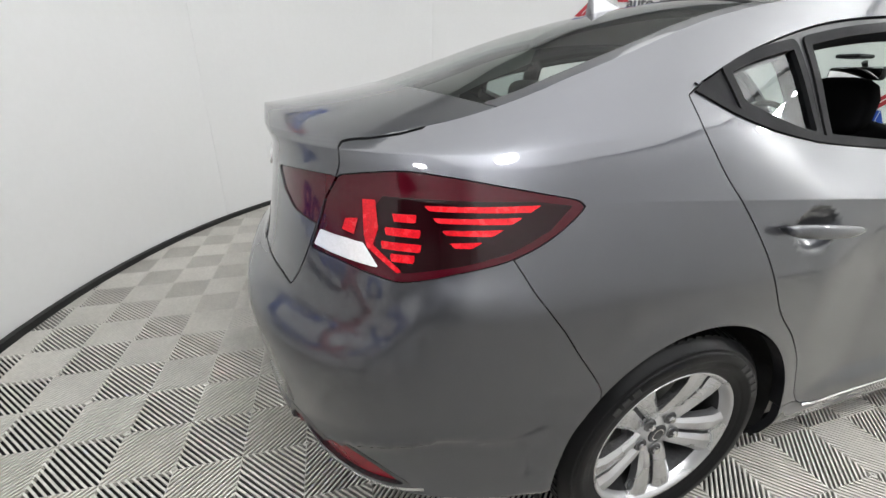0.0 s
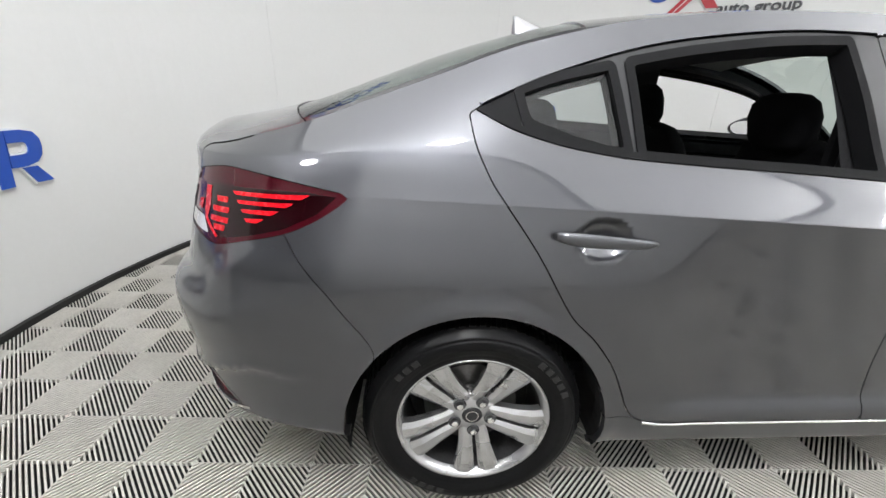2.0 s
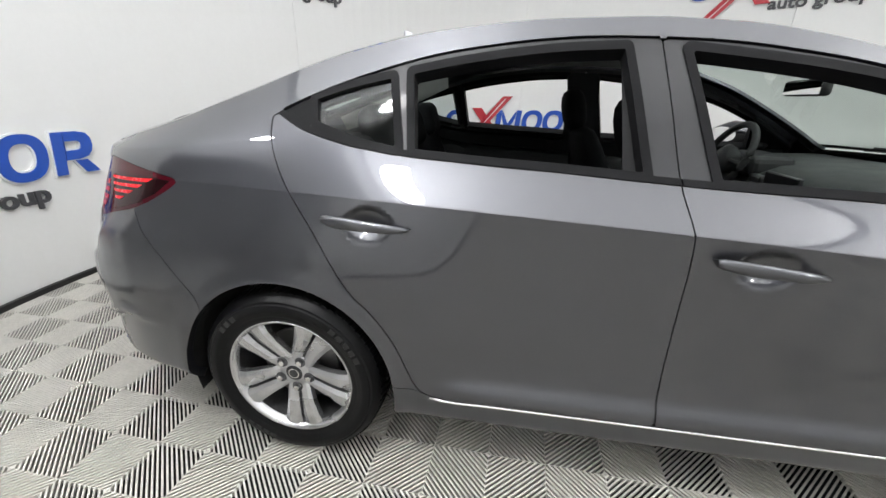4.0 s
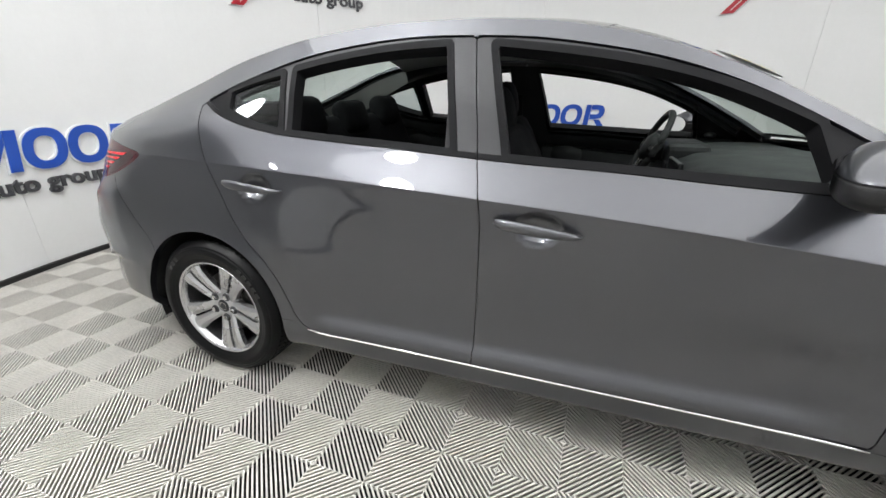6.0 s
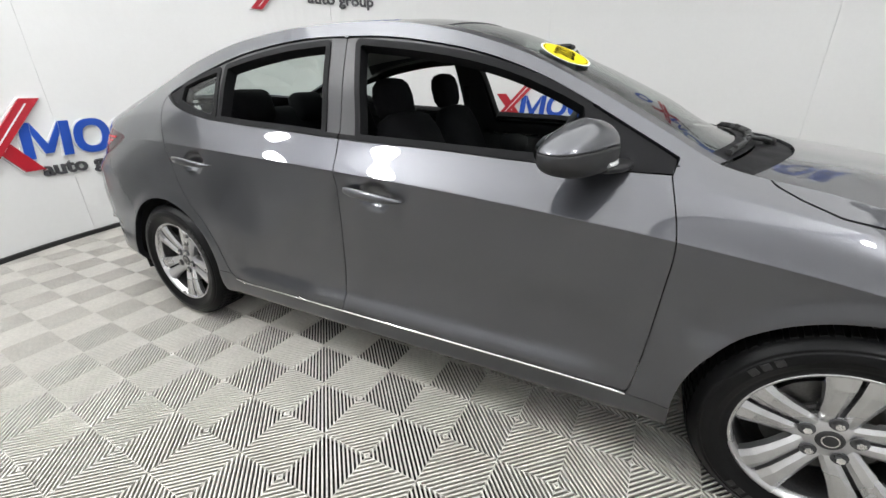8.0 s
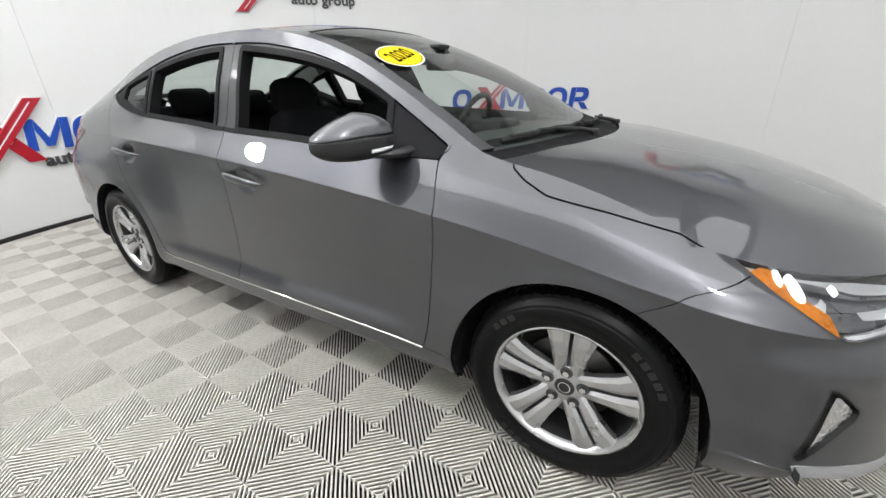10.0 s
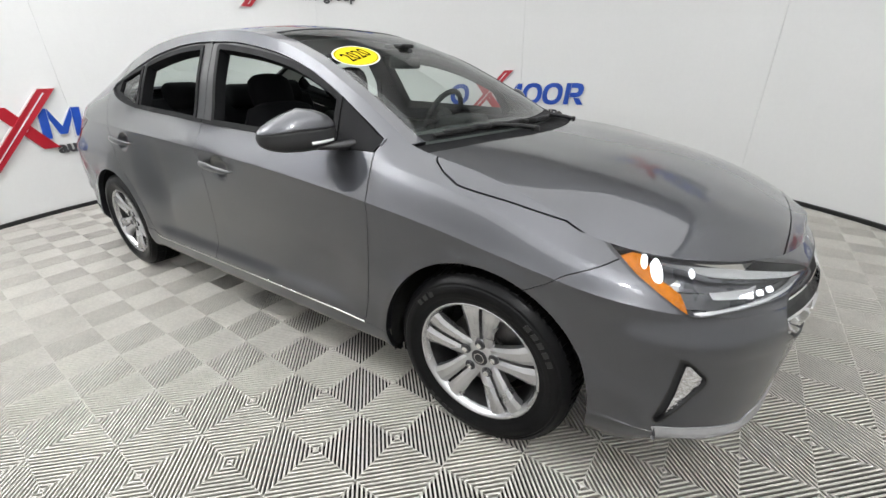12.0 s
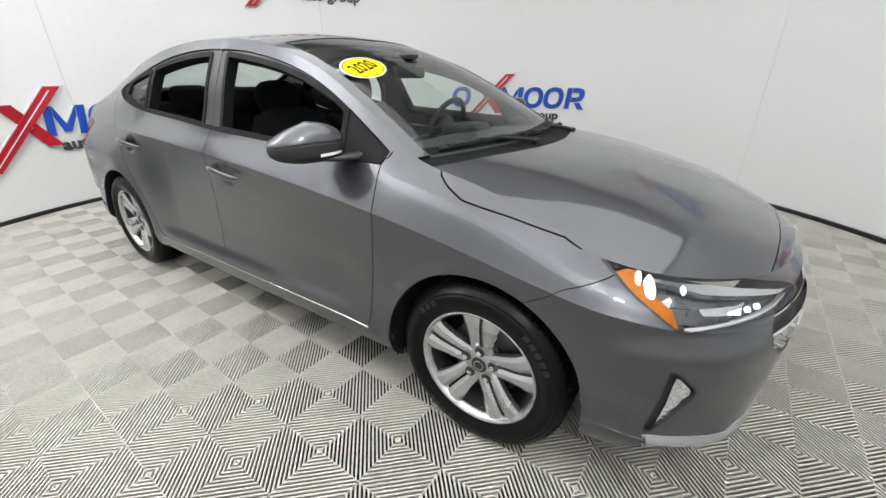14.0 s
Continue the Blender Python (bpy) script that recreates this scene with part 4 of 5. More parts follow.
o2(cowl.lift(-0.010), "cowl_panel", MATT_BLACK, "black plastic cowl below the windscreen")
hood = TOP.inside(between(bowed(2.61, -0.24), bowed(3.455, -0.10)), -HALF)
hood = hood.keep(np.abs(hood.C[:, 1]) - (np.interp(hood.C[:, 0], EDGE[:, 0], np.abs(EDGE[:, 1])) + 0.001))
o2(hood, "bonnet", PAINT, "grey metallic bonnet with soft creases", 0.02)
nose = TOP.inside(between(bowed(3.455, -0.10), bowed(3.9, 0)), -HALF)
o2(nose, "nose_panel", PAINT)

# underbody and wheel housings
part("underbody", box_bm((-0.55, -0.52, 0.17), (3.2, 0.52, 0.34), 0.03), CAVITY, car, "dark underbody")


def wheel_housing(cx, side):
    """A dark liner over the wheel, open below."""
    bm = bmesh.new()
    rows = []
    for t in np.linspace(radians(-15), radians(195), 44):
        rows.append([bm.verts.new((cx + r * math.cos(t), side * y, 0.312 + r * math.sin(t))) for r, y in ((0.368, 0.862), (0.375, 0.80), (0.378, 0.55), (0.05, 0.54))])
    for p, q in zip(rows, rows[1:]):
        for k in range(3):
            bm.faces.new((p[k], p[k + 1], q[k + 1], q[k]))
    return part("wheel_housing", bm, CAVITY, car, "dark wheel housing")


for cx in (0.004, WB):
    for side in (-1, 1):
        wheel_housing(cx, side)


def wheel(cx, side, phase):
    """A road wheel: tyre, five twin spokes, hub cap, nuts, brake disc."""
    w = new("wheel")
    w.parent = car
    w.location = (cx, side * TRACK_Y, HUB_Z + 0.004)
    ax = Matrix.Rotation(radians(90 if side < 0 else -90), 4, "X")
    R, rim = TYRE_R, 0.213
    prof = [(rim, -0.09), (rim + 0.02, -0.101), (rim + 0.055, -0.107), (R - 0.03, -0.102), (R - 0.008, -0.086), (R, -0.065), (R, 0.065), (R - 0.008, 0.086), (R - 0.022, 0.0965), (R - 0.024, 0.1005), (R - 0.028, 0.1025), (R - 0.032, 0.1015), (rim + 0.07, 0.1045), (rim + 0.066, 0.1068), (rim + 0.05, 0.1073), (rim + 0.042, 0.1068), (rim + 0.040, 0.1045), (rim + 0.03, 0.1045), (rim + 0.028, 0.102), (rim + 0.02, 0.101), (rim, 0.09)]
    part("tyre", lathe_bm(prof, 96, ax), TYRE, w, "black all-season tyre", True)
    bm = bmesh.new()
    for k in range(72):
        a = 2 * math.pi * k / 72
        for h0, h1, tw in ((0.035, 0.082, 0.02), (-0.082, -0.035, -0.02), (-0.03, 0.03, 0.035)):
            v = [bm.verts.new(ax @ Vector((rr * math.cos(a + da), rr * math.sin(a + da), hh))) for rr, da, hh in (
                (R - 0.004, 0, h0), (R - 0.004, 0.055, h0), (R - 0.004, 0.055 + tw, h1), (R - 0.004, tw, h1),
                (R + 0.004, 0.006, h0 + 0.003), (R + 0.004, 0.05, h0 + 0.003), (R + (0.004 if h1 < 0.05 else -0.001), 0.05 + tw, h1 - 0.003), (R + (0.004 if h1 < 0.05 else -0.001), tw + 0.006, h1 - 0.003))]
            bm.faces.new(v[4:])
            for i in range(4):
                bm.faces.new((v[i], v[(i + 1) % 4], v[4 + (i + 1) % 4], v[4 + i]))
    bmesh.ops.recalc_face_normals(bm, faces=bm.faces[:])
    part("tread", bm, TYRE, w, "tread blocks")
    for a0, cnt in ((50, 5), (250, 4), (140, 3)):
        for k in range(cnt):
            a = radians(a0 - k * 6.5)
            m = ax @ Matrix.Rotation(a, 4, "Z") @ Matrix.Translation((rim + 0.056, 0, 0.1075))
            part("raised_mark", box_bm((-0.009, -0.010, -0.001), (0.009, 0.010, 0.0012), 0.0006, 1), MARK, w).matrix_local = m
    part("rim", lathe_bm([(rim + 0.004, 0.090), (rim + 0.007, 0.095), (rim + 0.003, 0.0965), (rim - 0.003, 0.092), (rim - 0.010, 0.080), (rim - 0.013, 0.07)], 80, ax), ALLOY, w, "silver alloy rim", True)
    part("barrel", lathe_bm([(rim - 0.013, 0.07), (rim - 0.018, 0.04), (rim - 0.03, -0.08)], 80, ax), BARREL, w, "rim barrel, darkened for the shade behind the spokes", True)
    back = [(0.02, -0.01), (rim - 0.03, -0.03)]
    part("brake_disc", lathe_bm([(0.07, 0.03), (0.075, 0.012), (0.14, 0.012), (0.14, 0.0), (0.05, 0.0)], 48, ax), STEEL, w, "worn steel brake disc")
    part("backing_plate", lathe_bm(back, 40, ax), CAVITY, w)
    for k in range(5):
        base = ax @ Matrix.Rotation(2 * math.pi * k / 5 + radians(phase), 4, "Z")
        bm = bmesh.new()
        for s in (-1, 1):
            st = [(0.040, 0.021 * s, 0.0165, 0.060, 0.0), (0.075, 0.024 * s, 0.019, 0.070, 0.0), (0.12, 0.0275 * s, 0.0225, 0.079, 0.0), (0.165, 0.0335 * s, 0.028, 0.086, 0.0), (0.205, 0.041 * s, 0.035, 0.086, 0.0)]
            rings = []
            for r, off, hw, h, _ in st:
                rings.append([bm.verts.new(base @ Vector((r, off + dy, hh))) for dy, hh in ((-hw, h - 0.03), (-hw, h - 0.008), (-hw * 0.45, h), (hw * 0.45, h), (hw, h - 0.008), (hw, h - 0.03))])
            for p0, q0 in zip(rings, rings[1:]):
                for i in range(5):
                    bm.faces.new((p0[i], p0[i + 1], q0[i + 1], q0[i]))
        bmesh.ops.recalc_face_normals(bm, faces=bm.faces[:])
        part("spoke", bm, ALLOY, w, "twin alloy spoke")
        bm = bmesh.new()
        web = [[bm.verts.new(base @ Vector((r, y, h))) for y in (-0.012, 0.012)] for r, h in ((0.03, 0.055), (0.075, 0.052), (0.10, 0.045), (0.15, 0.03), (0.20, 0.03))]
        for p0, q0 in zip(web, web[1:]):
            bm.faces.new((p0[0], p0[1], q0[1], q0[0]))
        part("spoke_web", bm, LAMP_GREY, w, "dark recessed web")
        well = base @ Matrix.Translation((0.055, 0, 0.0))
        part("nut_well", lathe_bm([(0.0001, 0.0655), (0.0145, 0.0655), (0.0175, 0.070), (0.019, 0.0665)], 20, well), LAMP_GREY, w, "dark nut well", True)
        nut = base @ Matrix.Translation((0.055, 0, 0.068))
        bm = bmesh.new()
        bmesh.ops.create_cone(bm, cap_ends=True, segments=6, radius1=0.0115, radius2=0.010, depth=0.02, matrix=nut)
        part("wheel_nut", bm, CHROME, w)
    part("hub", lathe_bm([(0.03, 0.066), (0.05, 0.064), (0.072, 0.05), (0.074, 0.02)], 40, ax), ALLOY, w, "", True)
    part("centre_cap", lathe_bm([(0.0001, 0.069), (0.024, 0.069), (0.029, 0.067), (0.031, 0.06)], 36, ax), BLACK_GLOSS, w, "black hub cap", True)
    bm = bmesh.new()
    bmesh.ops.create_circle(bm, cap_ends=False, radius=0.019, segments=32, matrix=ax @ Matrix.Translation((0, 0, 0.0705)))
    ring = bm.edges[:]
    r = bmesh.ops.extrude_edge_only(bm, edges=ring)
    for g in r["geom"]:
        if isinstance(g, bmesh.types.BMVert):
            g.co = g.co * 1.0 + (Vector((0, 0, 0)) - Vector((g.co.x, 0, g.co.z))) * 0.16
    part("cap_emblem", bm, CHROME, w)
    return w


for cx in (0.0, WB):
    for side in (-1, 1):
        wheel(cx, side, 60 if cx < 1 else 88)

# ---- car details ----


def top_point(x, y, lift=0.0):
    p, n = TOP.at((x, y))
    return p + n * lift, n


def door_mirror(side):
    """A painted shell over a black foot, with an indicator strip and a mirror glass."""
    e = new("door_mirror")
    e.parent = car
    tagged(e, "grey door mirror with a black underside")
    axis = Vector((-0.40, side * 0.917, 0)).normalized()
    m = Matrix((axis, Vector((0, 0, 1)).cross(axis), Vector((0, 0, 1)))).transposed().to_4x4()
    m.translation = Vector((2.005, side * 0.892, 1.008))

    def shell(z0, z1, grow):
        bm = bmesh.new()
        rings = []
        for v in np.linspace(z0, z1, 14):
            r = math.sqrt(max(0.0, 1 - abs(v) ** 2.6))
            ring = []
            for k in range(40):
                t = 2 * math.pi * k / 40
                cx, sx = math.cos(t), math.sin(t)
                a = math.copysign(abs(cx) ** 0.8, cx) * 0.142 * r * grow * (1.0 if cx > 0 else 0.9)
                b = math.copysign(abs(sx) ** 0.8, sx) * 0.072 * r * grow
                zz = 0.088 * v * (1 - 0.42 * max(0.0, a / 0.142)) if v > 0 else 0.055 * v
                ring.append(bm.verts.new(m @ Vector((a, b, zz))))
            rings.append(ring)
        for p, q in zip(rings, rings[1:]):
            for k in range(40):
                bm.faces.new((p[k], p[(k + 1) % 40], q[(k + 1) % 40], q[k]))
        bm.faces.new(rings[0])
        bm.faces.new(rings[-1])
        bmesh.ops.recalc_face_normals(bm, faces=bm.faces[:])
        return bm
    part("shell", shell(0.26, 0.998, 1.0), PAINT, e, "", True)
    part("lower_cover", shell(-0.99, 0.24, 0.985), BLACK_SATIN, e, "black lower cover", True)
    ind = smooth_line([(-0.02, -0.068, -0.022), (-0.06, -0.066, -0.020), (-0.10, -0.045, -0.017)], 5, False)
    part("indicator", tube_bm([m @ Vector((a, -b if side < 0 else b, c)) for a, b, c in ind], 0.006, 8), LENS_CLEAR, e, "clear indicator strip")
    bm = bmesh.new()
    bmesh.ops.create_circle(bm, cap_ends=True, radius=1, segments=40, matrix=m @ Matrix.Translation((0.005, -0.0735 if side < 0 else 0.0735, 0.008)) @ Matrix.Rotation(radians(90), 4, "X") @ Matrix.Diagonal((0.088, 0.044, 1, 1)))
    part("mirror_glass", bm, MIRROR, e, "mirror glass")
    arm = smooth_line([(2.10, side * 0.735, 0.966), (2.09, side * 0.80, 0.965), (2.05, side * 0.86, 0.972)], 5, False)
    bm = tube_bm(arm, 0.03, 14, taper=0.8)
    for v in bm.verts:
        v.co.z = 0.968 + (v.co.z - 0.968) * 0.55
    part("arm", bm, BLACK_GLOSS, e, "black mirror arm", True)


door_mirror(-1)
door_mirror(1)

# shark-fin aerial on the rear of the roof
bm = bmesh.new()
base, nrm = top_point(0.26, 0.0)
rows = []
for k, (x, h, w) in enumerate(((0.345, 0.0, 0.012), (0.32, 0.012, 0.022), (0.28, 0.030, 0.028), (0.24, 0.050, 0.028), (0.205, 0.072, 0.024), (0.195, 0.074, 0.016), (0.215, 0.0, 0.02))):
    zb = float(z_mid(x)) - 0.004
    rows.append([bm.verts.new((x, y * w, zb + z * h)) for y, z in ((-1, 0), (-0.75, 0.45), (-0.2, 1), (0.2, 1), (0.75, 0.45), (1, 0))])
for p, q in zip(rows, rows[1:]):
    for k in range(5):
        bm.faces.new((p[k], p[k + 1], q[k + 1], q[k]))
bmesh.ops.recalc_face_normals(bm, faces=bm.faces[:])
part("aerial", bm, mat("aerial_paint", (0.42, 0.42, 0.44), 0.3, 0.6, 0.03, 4, 200, 0, 0.8), car, "light grey shark-fin aerial", True)

# plain oval emblem on the boot
em = [[Vector((float(x_tail(0.935 + b * math.sin(t))) - d, a * math.cos(t), 0.935 + b * math.sin(t))) for t in np.linspace(0, 2 * math.pi, 41)[:-1]] for a, b, d in ((0.062, 0.032, 0.0), (0.062, 0.032, 0.009), (0.050, 0.023, 0.009), (0.050, 0.023, 0.0))]
bm = bmesh.new()
er = [[bm.verts.new(q) for q in ring] for ring in em]
for p, q in zip(er, er[1:]):
    for k in range(40):
        bm.faces.new((p[k], p[(k + 1) % 40], q[(k + 1) % 40], q[k]))
bmesh.ops.recalc_face_normals(bm, faces=bm.faces[:])
part("boot_emblem", bm, CHROME, car, "plain chrome oval emblem", True)

# wipers
for ax, ay, bx, by, px, py in ((2.352, -0.60, 2.478, -0.03, 2.545, -0.10), (2.482, -0.07, 2.445, 0.52, 2.545, 0.42)):
    w = new("wiper")
    w.parent = car
    tagged(w, "black wiper at rest on the windscreen")
    n = 14
    pts = [top_point(ax + (bx - ax) * k / n + 0.02 * math.sin(math.pi * k / n), ay + (by - ay) * k / n, 0.008)[0] for k in range(n + 1)]
    part("blade", tube_bm(pts, 0.008, 8), RUBBER, w)
    part("spine", tube_bm([p + Vector((0.004, 0, 0.009)) for p in pts[1:-1]], 0.006, 8), BLACK_SATIN, w)
    mid = pts[n // 2]
    piv = top_point(px, py, 0.0)[0]
    part("wiper_arm", tube_bm([piv, piv.lerp(mid, 0.3) + Vector((0, 0, 0.008)), piv.lerp(mid, 0.7) + Vector((0, 0, 0.010)), mid + Vector((0.003, 0, 0.012))], 0.011, 8, taper=0.6), BLACK_SATIN, w)
    part("pivot", lathe_bm([(0.0001, 0.012), (0.014, 0.012), (0.018, 0.006), (0.018, -0.02)], 16, Matrix.Translation(piv)), BLACK_SATIN, w)

# round price-year sticker inside the windscreen
sx, sy = 1.85, -0.425
p0, n0 = top_point(sx, sy, -0.008)
px_, _ = top_point(sx - 0.06, sy, -0.008)
upv = (px_ - p0).normalized()
rgt = upv.cross(n0).normalized()
upv = n0.cross(rgt).normalized()
stick_m = Matrix((rgt, upv, n0)).transposed().to_4x4()
stick_m = stick_m @ Matrix.Rotation(radians(18), 4, "Z")
stick_m.translation = p0 + n0 * 0.012
sticker = tagged(new("sticker"), "oval yellow year sticker on the windscreen", "sticker")
for nm, a, b, h, m_ in (("backing", 0.126, 0.090, 0.0004, PAPER), ("face", 0.119, 0.083, 0.0010, YELLOW)):
    part(nm, prism_bm([(a * math.cos(t), b * math.sin(t)) for t in np.linspace(0, 2 * math.pi, 49)[:-1]], 0.0006, stick_m @ Matrix.Translation((0, 0, h))), m_, sticker)
bm = bmesh.new()
ring = [[bm.verts.new(stick_m @ Vector((a * math.cos(t), b * math.sin(t), 0.0019))) for t in np.linspace(0, 2 * math.pi, 65)[:-1]] for a, b in ((0.115, 0.079), (0.112, 0.076))]
for k in range(64):
    bm.faces.new((ring[0][k], ring[0][(k + 1) % 64], ring[1][(k + 1) % 64], ring[1][k]))
part("border", bm, INK, sticker, "thin dark border line")


def letters(text, size, extrude=0.0, bold=0.0):
    """The verts and faces of a word in the built-in font, centred."""
    cu = bpy.data.curves.new("word", "FONT")
    cu.body, cu.size, cu.align_x, cu.align_y, cu.extrude, cu.resolution_u, cu.offset = text, size, "CENTER", "CENTER", extrude, 3, bold
    ob = bpy.data.objects.new("word", cu)
    scene.collection.objects.link(ob)
    dg = bpy.context.evaluated_depsgraph_get()
    me = bpy.data.meshes.new_from_object(ob.evaluated_get(dg))
    vs, fs = [v.co.copy() for v in me.vertices], [tuple(f.vertices) for f in me.polygons]
    bpy.data.objects.remove(ob)
    bpy.data.curves.remove(cu)
    bpy.data.meshes.remove(me)
    return vs, fs


vs, fs = letters("2020", 0.105, 0.0, 0.001)


def islands(vs, fs):
    """Splits a word into its letters."""
    root = list(range(len(vs)))

    def find(i):
        while root[i] != i:
            root[i] = root[root[i]]
            i = root[i]
        return i
    for f in fs:
        for q in f[1:]:
            root[find(q)] = find(f[0])
    sets = {}
    for f in fs:
        sets.setdefault(find(f[0]), []).append(f)
    for group in sets.values():
        used = sorted({q for f in group for q in f})
        idx = {q: k for k, q in enumerate(used)}
        yield [vs[q] for q in used], [tuple(idx[q] for q in f) for f in group]


for lv, lf in islands(vs, fs):
    from_lists("digit", [stick_m @ Vector((v.x * 0.74, v.y, 0.0034)) for v in lv], lf, INK, sticker, "black digit")

# ---- cabin ----
part("cabin_floor", box_bm((-0.2, -0.70, 0.34), (2.2, 0.70, 0.40), 0.02), CLOTH, car, "dark cabin carpet")
lin = roof.keep(np.abs(roof.C[:, 1]) - 0.54)
lin.lift(-0.05).object("headliner", HEADLINER, car, "grey headliner", 0.0)
part("parcel_shelf", box_bm((-0.50, -0.60, 0.97), (0.13, 0.60, 1.0), 0.01), CLOTH, car, "dark parcel shelf")
for s in (-1, 1):
    f = s > 0
    cp = SIDE.inside(np.array([(-0.40, 1.03), (-0.06, 1.13), (0.08, 1.20), (0.30, 1.29), (0.30, 1.45), (-0.40, 1.2)]))
    cp.lift(-0.06).object("pillar_trim", HEADLINER, car, "grey rear pillar trim", 0.0, f)
    bp = SIDE.inside(np.array([(0.99, 0.95), (0.965, 1.36), (1.12, 1.36), (1.20, 0.95)]))
    bp.lift(-0.055).object("pillar_trim", HARD_TRIM, car, "black middle pillar trim", 0.0, f)
    bl = SIDE.inside(np.array([(0.98, 0.35), (1.0, 1.0), (1.2, 1.0), (1.24, 0.35)]))
    bl.lift(-0.06).object("pillar_foot", HARD_TRIM, car, "black pillar foot", 0.0, f)


def cushion(name, lo, hi, bevel, parent, m=None, material=CLOTH):
    ob = part(name, box_bm(lo, hi, bevel, 4), material, parent, "", True)
    if m is not None:
        ob.matrix_local = m
    return ob


def front_seat(y, x_head, z_head):
    """A bucket seat with a raked back and a headrest on two posts."""
    e = new("front_seat")
    e.parent = car
    tagged(e, "black cloth front seat")
    base_x = x_head + 0.22
    cushion("seat_cushion", (base_x - 0.08, y - 0.25, 0.46), (base_x + 0.46, y + 0.25, 0.62), 0.06, e)
    rake = Matrix.Translation((base_x, y, 0.56)) @ Matrix.Rotation(radians(-19), 4, "Y")
    bm = bmesh.new()
    rings = []
    for h, wd, th in ((0.0, 0.22, 0.075), (0.12, 0.245, 0.085), (0.3, 0.25, 0.08), (0.44, 0.235, 0.065), (0.51, 0.19, 0.05), (0.535, 0.12, 0.025)):
        rings.append([bm.verts.new(rake @ Vector((th * math.copysign(abs(math.cos(t)) ** 0.7, math.cos(t)), wd * math.copysign(abs(math.sin(t)) ** 0.7, math.sin(t)), h))) for t in np.linspace(0, 2 * math.pi, 33)[:-1]])
    for p, q in zip(rings, rings[1:]):
        for k in range(32):
            bm.faces.new((p[k], p[(k + 1) % 32], q[(k + 1) % 32], q[k]))
    bm.faces.new(rings[-1])
    part("backrest", bm, CLOTH, e, "", True)
    hm = Matrix.Translation((x_head, y, z_head)) @ Matrix.Rotation(radians(-12), 4, "Y")
    bm = bmesh.new()
    rings = []
    for h, wd, th in ((-0.095, 0.07, 0.025), (-0.088, 0.10, 0.042), (-0.05, 0.122, 0.055), (0.02, 0.128, 0.057), (0.065, 0.115, 0.05), (0.088, 0.085, 0.036), (0.096, 0.045, 0.016)):
        rings.append([bm.verts.new(hm @ Vector((th * math.copysign(abs(math.cos(t)) ** 0.75, math.cos(t)), wd * math.copysign(abs(math.sin(t)) ** 0.75, math.sin(t)), h))) for t in np.linspace(0, 2 * math.pi, 33)[:-1]])
    for p, q in zip(rings, rings[1:]):
        for k in range(32):
            bm.faces.new((p[k], p[(k + 1) % 32], q[(k + 1) % 32], q[k]))
    bm.faces.new(rings[-1])
    bm.faces.new(rings[0][::-1])
    part("headrest", bm, CLOTH, e, "", True)
    for dy in (-0.06, 0.06):
        part("headrest_post", tube_bm([hm @ Vector((0, dy, -0.09)), hm @ Vector((0.01, dy, -0.16))], 0.007, 8), CHROME, e, "chrome headrest post")


front_seat(-0.345, 1.09, 1.118)
front_seat(0.385, 0.985, 1.155)
bench = new("rear_bench")
bench.parent = car
tagged(bench, "black cloth rear bench with three headrests")
cushion("seat_cushion", (0.28, -0.64, 0.46), (0.82, 0.64, 0.62), 0.07, bench)
cushion("backrest", (-0.06, -0.64, 0.0), (0.08, 0.64, 0.56), 0.05, bench, Matrix.Translation((0.34, 0, 0.55)) @ Matrix.Rotation(radians(-22), 4, "Y"))
for y, zt in ((-0.40, 1.095), (0.0, 1.075), (0.40, 1.095)):
    cushion("headrest", (-0.055, -0.12, -0.09), (0.055, 0.12, 0.085), 0.05, bench, Matrix.Translation((0.21, y, zt)) @ Matrix.Rotation(radians(-16), 4, "Y"))

# dashboard with screen, vents and instrument hood
dash = new("dashboard")
dash.parent = car
tagged(dash, "black moulded dashboard")
bm = bmesh.new()
prof = [(1.90, 0.55), (1.83, 0.66), (1.80, 0.80), (1.84, 0.885), (1.93, 0.925), (2.12, 0.945), (2.36, 0.95), (2.42, 0.93), (2.42, 0.55)]
rows = [[bm.verts.new((x, y, z + (0.0 if abs(y) < 0.5 else -0.01))) for x, z in prof] for y in (-0.68, -0.5, -0.2, 0.0, 0.2, 0.5, 0.68)]
for p, q in zip(rows, rows[1:]):
    for k in range(len(prof) - 1):
        bm.faces.new((p[k], p[k + 1], q[k + 1], q[k]))
bmesh.ops.recalc_face_normals(bm, faces=bm.faces[:])
part("body", bm, mat("soft_dark_grey_dash", (0.036, 0.038, 0.038), 0.6, 0, 0.1, 8, 400, 0.4), dash, "", True)
part("instrument_hood", box_bm((1.80, 0.24, 0.86), (2.0, 0.54, 0.965), 0.035, 3), HARD_TRIM, dash, "hood over the dials")
part("screen", box_bm((1.795, -0.11, 0.79), (1.815, 0.11, 0.92), 0.006), BLACK_GLOSS, dash, "dark glossy screen")
for y in (-0.60, 0.62, -0.17, 0.17):
    part("air_vent", box_bm((1.79, y - 0.05, 0.82), (1.83, y + 0.05, 0.89), 0.012), BLACK_GLOSS, dash)
    part("vent_ring", box_bm((1.786, y - 0.046, 0.852), (1.80, y + 0.046, 0.857), 0.002, 1), CHROME, dash)
part("console", box_bm((1.15, -0.11, 0.40), (1.85, 0.11, 0.62), 0.04, 3), HARD_TRIM, dash, "centre console")

